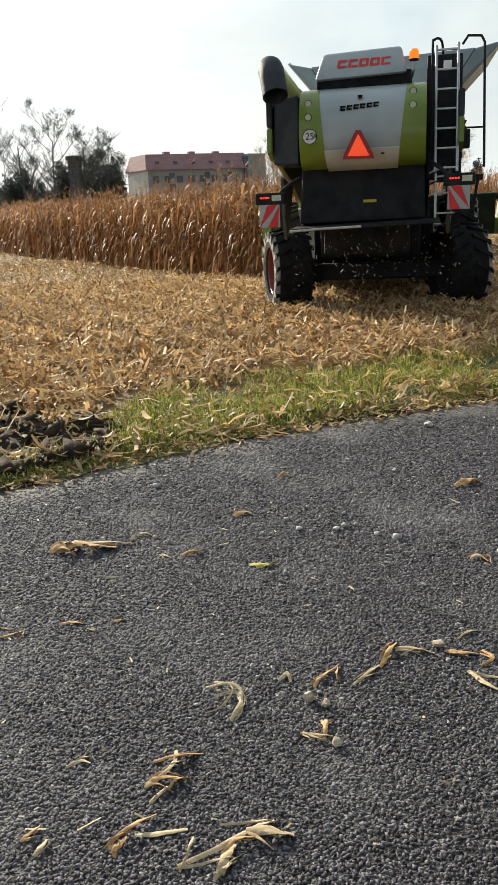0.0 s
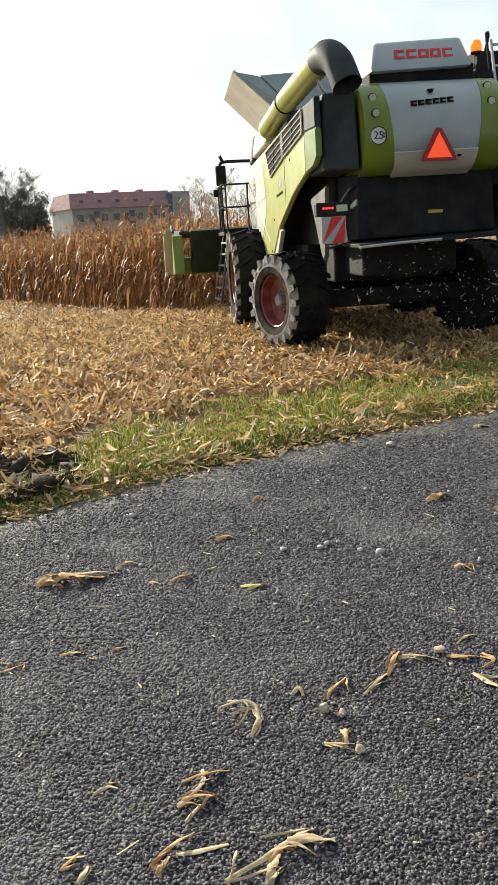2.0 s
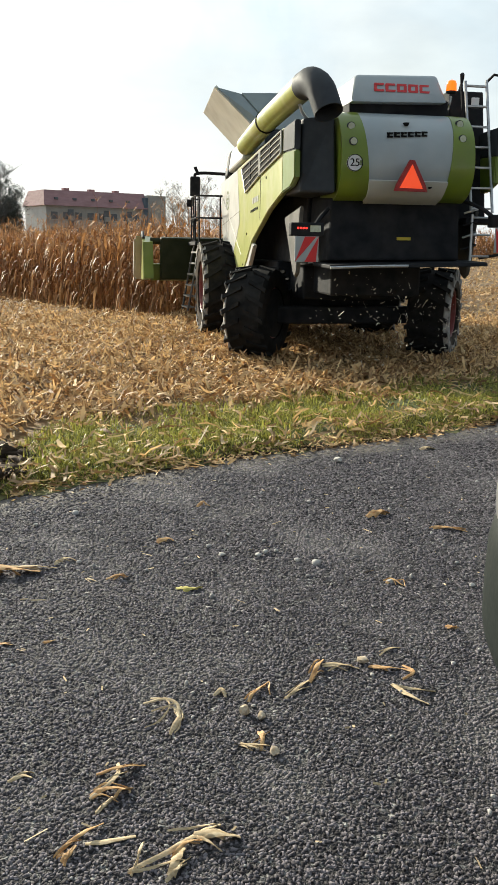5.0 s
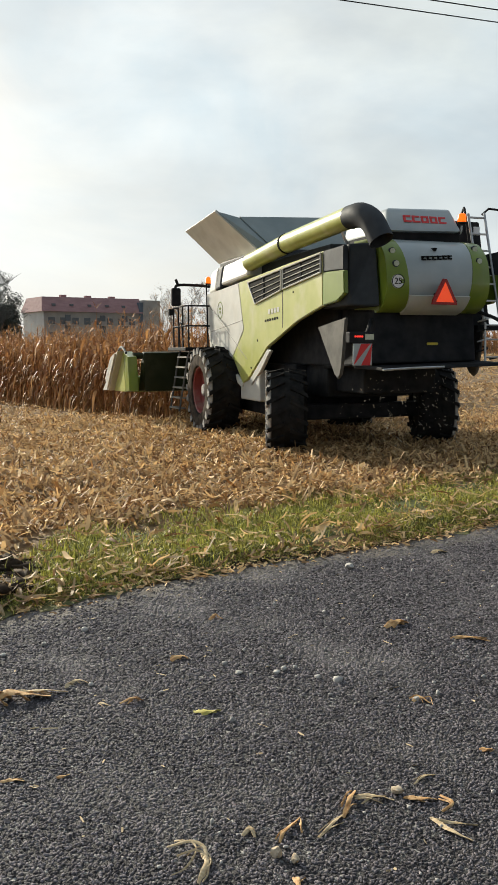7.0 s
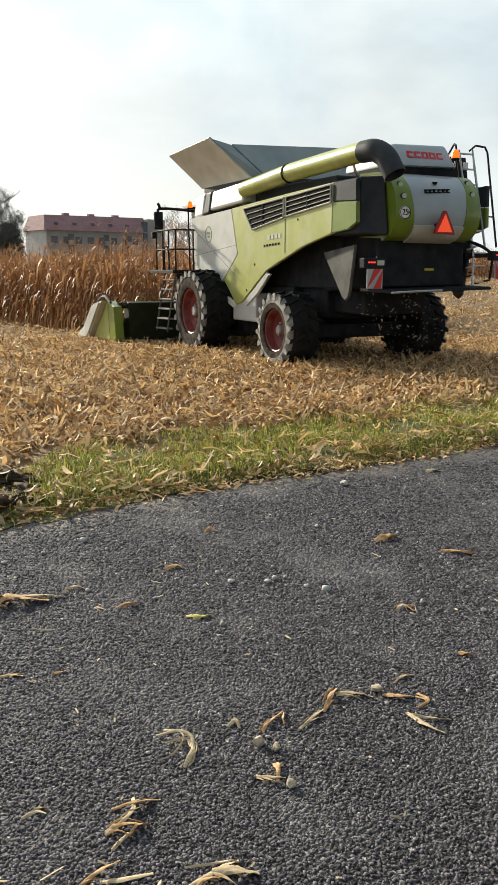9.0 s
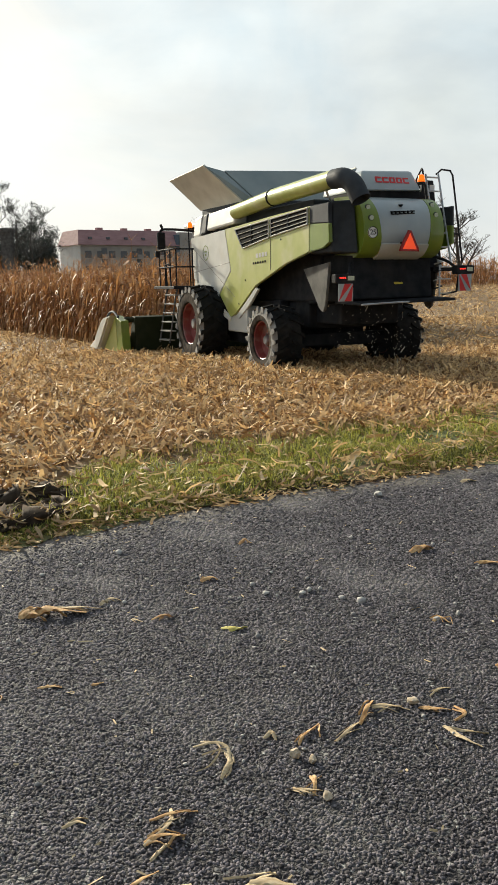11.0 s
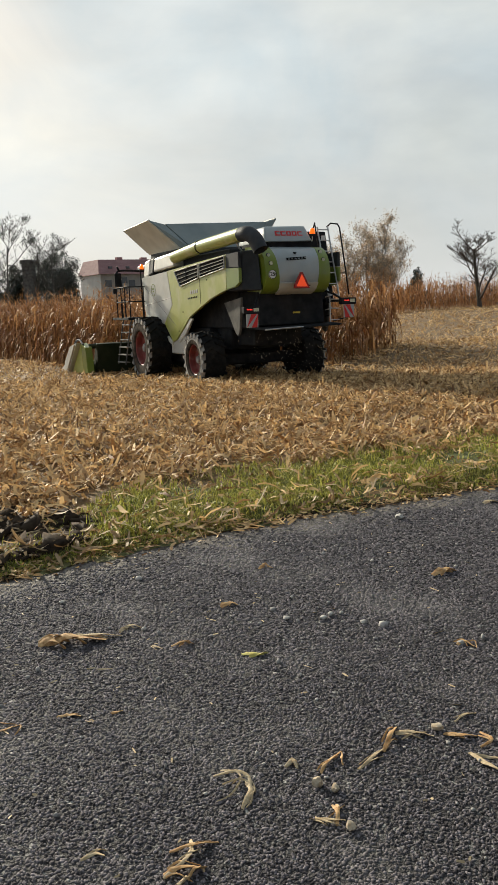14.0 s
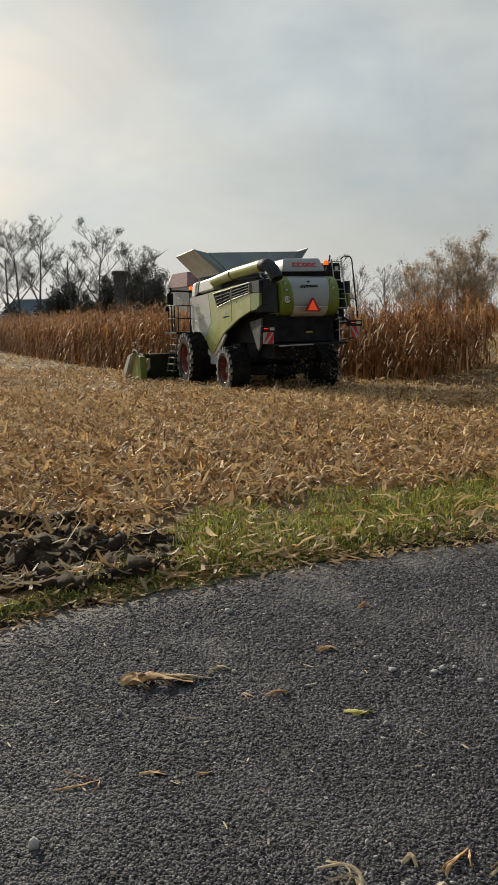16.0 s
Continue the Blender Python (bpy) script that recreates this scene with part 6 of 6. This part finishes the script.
def make_litter():
    rng = np.random.default_rng(17)
    g = "corn litter on the road"

    def husk(name, pts, w, mat, label, turn=0.5):
        bm = strip(pts, w, turn)
        # a few frayed strands along it
        for k in range(rng.integers(1, 4) if "curled" not in label else 0):
            o = rng.normal(0, w * 0.7, 2)
            an, p0 = rng.normal(0, 0.42), pts[rng.integers(len(pts))]
            ca, sa, f = math.cos(an), math.sin(an), rng.uniform(0.4, 0.95)
            q = [(p0[0] + f * ((x - p0[0]) * ca - (y - p0[1]) * sa) + o[0], p0[1] + f * ((x - p0[0]) * sa + (y - p0[1]) * ca) + o[1], z) for x, y, z in pts]
            join(bm, strip(q, w * rng.uniform(0.25, 0.8), 1.1))
        o = part(name, bm, mat, None)
        smooth(o, 60)
        return tagged(o, label, "corn husk", g)
    pale, brown = "pale dry corn husk lying on asphalt", "brown dry corn leaf lying on asphalt"
    # heap nearest to the camera: a long leaf with a frayed husk
    husk("corn_husk", [(-0.20, 1.82, 0.01), (-0.10, 1.89, 0.012), (0.0, 1.97, 0.02), (0.04, 2.0, 0.01)], 0.012, "residue_pale", "long pale dry corn leaf lying on asphalt")
    husk("corn_husk", [(-0.03, 1.95, 0.02), (0.04, 1.94, 0.03), (0.10, 1.95, 0.01)], 0.020, "residue_pale", pale)
    husk("corn_husk", [(-0.09, 1.85, 0.01), (-0.06, 1.90, 0.03), (0.0, 1.93, 0.02)], 0.010, "husk_brown", brown)
    husk("corn_husk", [(-0.09, 1.80, 0.01), (-0.075, 1.85, 0.02), (-0.06, 1.90, 0.015)], 0.018, "residue_pale", pale)
    husk("corn_husk", [(-0.41, 1.88, 0.01), (-0.35, 1.94, 0.03), (-0.30, 2.0, 0.015)], 0.010, "husk_brown", brown)
    husk("corn_stalk_piece", [(-0.34, 1.92, 0.01), (-0.28, 1.93, 0.012), (-0.20, 1.955, 0.01)], 0.012, "residue_pale", "pale piece of corn stalk lying on asphalt", 0.1)
    husk("corn_husk", [(-0.39, 1.85, 0.01), (-0.36, 1.90, 0.02)], 0.014, "husk_brown", brown)
    husk("corn_husk", [(-0.36, 2.11, 0.01), (-0.31, 2.15, 0.03), (-0.29, 2.22, 0.025), (-0.30, 2.29, 0.01)], 0.011, "residue_pale", pale)
    husk("corn_husk", [(-0.36, 2.23, 0.01), (-0.29, 2.24, 0.03), (-0.21, 2.28, 0.01)], 0.008, "husk_brown", brown)
    husk("corn_husk", [(-0.36, 2.12, 0.01), (-0.31, 2.14, 0.03), (-0.24, 2.16, 0.01)], 0.014, "husk_brown", brown)
    husk("corn_husk", [(-0.33, 2.05, 0.01), (-0.29, 2.11, 0.02)], 0.010, "residue_pale", pale)
    husk("corn_husk", [(-0.26, 2.64, 0.01), (-0.18, 2.64, 0.03), (-0.13, 2.61, 0.025), (-0.12, 2.52, 0.01), (-0.14, 2.46, 0.01)], 0.009, "residue_pale", "bent pale corn husk lying on asphalt")
    husk("corn_husk", [(-0.14, 2.61, 0.01), (-0.12, 2.54, 0.02), (-0.145, 2.45, 0.01)], 0.012, "residue_pale", pale)
    husk("corn_husk", [(0.0, 2.70, 0.01), (0.03, 2.73, 0.02), (0.045, 2.69, 0.01)], 0.012, "residue_pale", pale)
    husk("corn_husk", [(0.13, 2.66, 0.01), (0.15, 2.71, 0.02), (0.21, 2.80, 0.015)], 0.009, "husk_brown", brown)
    husk("corn_husk", [(0.10, 2.40, 0.01), (0.16, 2.38, 0.02), (0.20, 2.39, 0.01)], 0.006, "residue_pale", pale)
    husk("corn_husk", [(0.17, 2.36, 0.01), (0.175, 2.42, 0.02), (0.16, 2.47, 0.01)], 0.010, "husk_brown", brown)
    # the bent trail of leaves
    husk("corn_husk", [(0.27, 2.68, 0.01), (0.33, 2.77, 0.015), (0.39, 2.84, 0.01)], 0.009, "residue_pale", pale)
    husk("corn_husk", [(0.37, 2.80, 0.01), (0.41, 2.90, 0.03), (0.44, 2.98, 0.01)], 0.013, "husk_brown", brown)
    husk("corn_husk", [(0.43, 2.94, 0.01), (0.50, 2.93, 0.02), (0.58, 2.91, 0.01)], 0.010, "residue_pale", pale)
    husk("corn_husk", [(0.62, 2.93, 0.01), (0.68, 2.90, 0.02), (0.74, 2.91, 0.01)], 0.014, "husk_brown", brown)
    husk("corn_husk", [(0.68, 3.02, 0.01), (0.73, 3.07, 0.015), (0.78, 3.09, 0.01)], 0.007, "residue_pale", pale)
    husk("corn_husk", [(0.76, 2.94, 0.01), (0.79, 2.87, 0.02), (0.74, 2.83, 0.01)], 0.009, "husk_brown", brown)
    husk("corn_husk", [(0.69, 2.79, 0.01), (0.74, 2.70, 0.015), (0.80, 2.65, 0.01)], 0.013, "residue_pale", pale)
    # farther across the road
    husk("corn_husk", [(-1.26, 3.82, 0.01), (-1.10, 3.85, 0.04), (-0.93, 3.87, 0.01)], 0.042, "husk_brown", "broad brown corn husk lying on asphalt")
    husk("corn_husk", [(-1.12, 3.91, 0.01), (-1.0, 3.90, 0.03), (-0.86, 3.93, 0.01)], 0.014, "residue_pale", pale)
    husk("corn_husk", [(-0.88, 3.98, 0.01), (-0.84, 4.05, 0.02), (-0.78, 4.04, 0.01)], 0.014, "residue_pale", pale)
    husk("corn_stalk_piece", [(-0.22, 3.68, 0.01), (-0.17, 3.68, 0.015), (-0.11, 3.68, 0.01)], 0.022, "stalk_yellow", "short yellowish piece of corn stalk on asphalt", 0.05)
    husk("corn_husk", [(-0.37, 4.31, 0.01), (-0.32, 4.36, 0.02), (-0.28, 4.34, 0.01)], 0.022, "husk_brown", brown)
    husk("corn_husk", [(0.90, 4.80, 0.01), (0.98, 4.86, 0.03), (1.06, 4.88, 0.01)], 0.030, "husk_brown", brown)
    husk("corn_husk", [(1.27, 4.62, 0.01), (1.35, 4.60, 0.02), (1.47, 4.55, 0.01)], 0.018, "husk_brown", brown)
    husk("corn_husk", [(1.62, 6.58, 0.01), (1.69, 6.64, 0.02), (1.76, 6.62, 0.01)], 0.028, "residue_pale", pale)
    husk("corn_husk", [(-0.96, 3.08, 0.01), (-0.91, 3.09, 0.012), (-0.86, 3.09, 0.01)], 0.012, "husk_brown", brown)
    husk("corn_husk", [(-0.74, 3.11, 0.01), (-0.69, 3.13, 0.012)], 0.008, "husk_brown", brown)
    husk("corn_husk", [(-1.24, 2.93, 0.01), (-1.15, 2.97, 0.015), (-1.10, 3.02, 0.01)], 0.008, "husk_brown", brown)
    husk("corn_husk", [(-0.63, 2.19, 0.01), (-0.59, 2.22, 0.012), (-0.56, 2.21, 0.01)], 0.010, "residue_pale", pale)
    husk("corn_husk", [(-0.60, 1.83, 0.01), (-0.58, 1.88, 0.02)], 0.012, "residue_pale", pale)
    husk("corn_husk", [(-0.66, 1.88, 0.01), (-0.62, 1.93, 0.02)], 0.007, "husk_brown", brown)
    husk("corn_husk", [(-0.58, 3.78, 0.01), (-0.52, 3.80, 0.03), (-0.47, 3.82, 0.01)], 0.010, "husk_brown", brown)
    husk("corn_husk", [(-0.68, 3.80, 0.01), (-0.62, 3.76, 0.01)], 0.008, "residue_pale", pale)
    husk("corn_husk", [(-0.18, 4.98, 0.01), (-0.14, 5.03, 0.03), (-0.10, 5.0, 0.01)], 0.018, "husk_brown", brown)
    husk("corn_husk", [(0.84, 3.76, 0.01), (0.88, 3.79, 0.02), (0.92, 3.74, 0.01)], 0.016, "husk_brown", brown)
    husk("corn_husk", [(1.02, 3.29, 0.01), (1.07, 3.27, 0.02)], 0.013, "husk_brown", brown)
    for x, y, r in ((0.115, 2.585, 0.026), (0.175, 2.555, 0.020), (0.215, 2.345, 0.019), (0.60, 2.96, 0.021)):
        o = part("corn_cob_piece", pebble((x, y, 0), 0.85 * r, rng, 0.8), "cob", None)
        tagged(smooth(o, 35), "broken pale piece of corn cob on asphalt", "corn cob", "pieces of corn cob")
    for x, y, r in ((0.0, 4.13, 0.020), (0.20, 4.13, 0.020), (0.24, 4.17, 0.022), (0.41, 4.06, 0.021), (0.88, 6.16, 0.040), (-1.32, 4.42, 0.018), (1.27, 3.74, 0.019), (0.86, 3.78, 0.018), (-1.13, 4.58, 0.020), (0.03, 4.46, 0.014), (0.56, 5.1, 0.018), (0.30, 4.2, 0.014), (-0.08, 2.72, 0.010)):
        o = part("pebble", pebble((x, y, 0), 0.8 * r, rng), "stone", None)
        tagged(smooth(o, 35), "small pale stone on the asphalt", "stone", "loose stones on the road")
    # chippings of the worn surface, as real stones where the camera is near
    m = 215000
    ax, ay = rng.uniform(-3.3, 2.9, m), 1.25 + 6.6 * rng.random(m) ** 1.6
    keep = rng.random(m) < step(-0.50, 0.15, ax + 0.54 * ay) * step(-0.70, -0.05, 0.42 * ay - ax) * step(0.02, 0.75, road_edge(ax) - ay + rng.normal(0, 0.12, m)) * step(1.22, 1.65, ay)
    ax, ay = ax[keep], ay[keep]
    m = len(ax)
    cube = np.array([[-1, -1, -1], [1, -1, -1], [1, 1, -1], [-1, 1, -1], [-1, -1, 1], [1, -1, 1], [1, 1, 1], [-1, 1, 1]], float)
    quad = np.array([[4, 5, 6, 7], [0, 1, 5, 4], [1, 2, 6, 5], [2, 3, 7, 6], [3, 0, 4, 7]])
    size = rng.uniform(0.0030, 0.0062, (m, 1, 3)) * (1 + 0.5 * step(2.5, 6, ay))[:, None, None] * np.array([1.45, 0.90, 0.55])
    v = cube[None] * size * (1 + rng.uniform(-0.42, 0.28, (m, 8, 3)))
    v[:, 4:, :2] *= 0.72
    a = rng.uniform(0, 6.28, m)[:, None]
    vx, vy = v[..., 0] * np.cos(a) - v[..., 1] * np.sin(a), v[..., 0] * np.sin(a) + v[..., 1] * np.cos(a)
    vz = v[..., 2] + rng.normal(0, 0.22, m)[:, None] * vx + rng.normal(0, 0.22, m)[:, None] * vy + 0.0006
    V = np.stack([vx + ax[:, None], vy + ay[:, None], vz], -1).reshape(-1, 3)
    Fc = (np.arange(m)[:, None, None] * 8 + quad[None]).reshape(-1, 4)
    tagged(new("road_chippings", big_mesh("road_chippings", V, Fc, "aggregate")), "coarse grey chippings of the worn road surface", "chippings", kind="stuff")
    # fine grit and splinters
    V, Fc = [], []
    n = 900
    xs, ys = rng.uniform(-2.2, 3.0, n), rng.uniform(1.3, 7.6, n)
    ico = bmesh.new()
    bmesh.ops.create_icosphere(ico, subdivisions=1, radius=1)
    iv, jf = np.array([v.co[:] for v in ico.verts]), np.array([[v.index for v in f.verts] for f in ico.faces])
    ico.free()
    for x, y in zip(xs, ys):
        if y > road_edge(x) - 0.05:
            continue
        r = rng.gamma(2.2, 0.0019) + 0.0018
        V.append(iv * r * rng.uniform(0.6, 1.4, 3) * (1 + rng.normal(0, 0.12, (len(iv), 1))) + [x, y, r * 0.5])
        Fc.append(jf + (len(V) - 1) * len(iv))
    tagged(new("road_grit", big_mesh("road_grit", np.concatenate(V), np.concatenate(Fc), "grit")), "loose grit on the asphalt", "grit", kind="stuff")
    n = 420
    xs, ys = rng.uniform(-2.0, 3.0, n), rng.uniform(1.3, 7.4, n)
    ok = ys < road_edge(xs) - 0.03
    P = np.stack([xs[ok], ys[ok], np.full(ok.sum(), 0.003)], -1)
    n = len(P)
    me = ribbons("straw_bits", P, rng.uniform(0, 6.28, n), rng.gamma(2, 0.010, n) + 0.008, rng.uniform(0.002, 0.006, n), np.full(n, 0.002), np.zeros(n), "residue_pale", rng, 0.05, 2)
    tagged(new("straw_bits", me), "small splinters of straw on the asphalt", "straw", kind="stuff")


make_litter()


# ---- the car beside the camera ----
def rounded(cx, cy, cz, hx, hy, hz, power, n=96):
    bm = bmesh.new()
    bmesh.ops.create_uvsphere(bm, u_segments=n, v_segments=n // 2 + 4, radius=1)
    for v in bm.verts:
        q = [math.copysign(abs(u) ** power, u) for u in v.co]
        v.co = Vector((cx + hx * q[0], cy + hy * q[1], cz + hz * q[2]))
    return bm


def make_car():
    car = thing("parked_car", "dark car, lighter grey on top, parked on the road", "car")
    smooth(part("body", rounded(2.60, 0.64, 1.000, 2.163, 0.80, 0.262, 0.42), "car_paint", car, "glossy dark body with a rounded corner"), 180)
    # top of the body, coloured lighter grey than the rest
    smooth(part("boot_lid", rounded(2.60, 0.63, 1.172, 2.148, 0.785, 0.105, 0.38), "car_light_grey", car, "light grey top of the body"), 180)
    smooth(part("cabin", rounded(2.9, 0.64, 1.30, 1.25, 0.66, 0.36, 0.55), "glass", car, "dark glazed cabin"), 180)
    smooth(part("bumper", rounded(2.60, 0.64, 0.60, 1.93, 0.70, 0.27, 0.4), "charcoal", car, "dark plastic bumper"), 180)
    for x in (1.35, 3.95):
        for sd, y in ((-1, -0.06), (1, 1.38)):
            w = new("wheel")
            w.parent = car
            smooth(part("tyre", lathe([(-0.09, 0.2), (-0.1, 0.28), (-0.07, 0.315), (0.07, 0.315), (0.1, 0.28), (0.09, 0.2)], 32), "rubber", w))
            smooth(part("rim", lathe([(-0.07, 0.2), (0.08, 0.2), (0.06, 0.17), (0.05, 0.02)], 24), "steel", w))
            w.matrix_local = pose(x, y, 0.315, 0, 0, 90)
    car.matrix_world = pose(0.12, 0.42, 0)


make_car()


# ---- what moves ----
def motions():
    walk(combine, [(t, pose(x, y, z, 0, 0, h)) for t, x, y, h, z in COMB])
    T = np.array(COMB)
    ts = np.arange(0, 16.01, 0.25)
    X, Y, H = (np.interp(ts, T[:, 0], T[:, k]) for k in (1, 2, 3))
    Hr = np.radians(H)
    # way of the drive axle along the heading, and the turn for each metre of it
    fx, fy = X - np.sin(Hr) * 5.55, Y + np.cos(Hr) * 5.55
    ds = np.concatenate([[0], np.diff(fx) * -np.sin(Hr[1:]) + np.diff(fy) * np.cos(Hr[1:])])
    way = np.cumsum(ds)
    keys = [(0, 20), (2.0, 22), (2.6, 12), (3.2, -16), (5.0, -32), (6.0, -28), (7.0, -20), (8.0, -8), (9.0, 0), (16, 0)]
    steer = np.interp(ts, [k[0] for k in keys], [k[1] for k in keys])
    for sd in (-1, 1):
        walk(PARTS["front", sd], [(t, pose(sd * 1.45, 5.55, 0.83) @ pose(0, 0, 0, -math.degrees(w / 0.84))) for t, w in zip(ts, way)])
        walk(PARTS["rear", sd], [(t, pose(sd * 1.31, 2.22, 0.65, 0, 0, a) @ pose(0, 0, 0, -math.degrees(w / 0.655))) for t, w, a in zip(ts, way, steer)])
    walk(PARTS["header"], [(t, pose(0, 0, z)) for t, z in ((0, 0.80), (6.4, 0.80), (7.0, 0.62), (7.5, 0.36), (8.0, 0.14), (8.6, 0.02), (10, 0.0), (16, 0.0))])
    for k, w in ((0, 150.0), (1, 230.0)):
        walk(PARTS["chaff", k], [(t, pose(0, 0.30 + 0.25 * k, 0.72) @ pose(0, 0, 0, w * t)) for t in ts])
    # each strip is pulled down between the header's rollers as the nose passes it
    for s0, ob in CORN_STRIPS:
        hit = next((t for t in np.arange(0, 16, 0.05) if t > 7 and header_front(t) > s0 + 0.2), None)
        if hit is None or hit > 15.7:
            continue
        rows = [(0, pose(0, 0, 0)), (hit, pose(0, 0, 0)), (min(15.9, hit + 0.7), pose(0, 0, -3.3)), (16, pose(0, 0, -3.3))]
        walk(ob, rows)


motions()
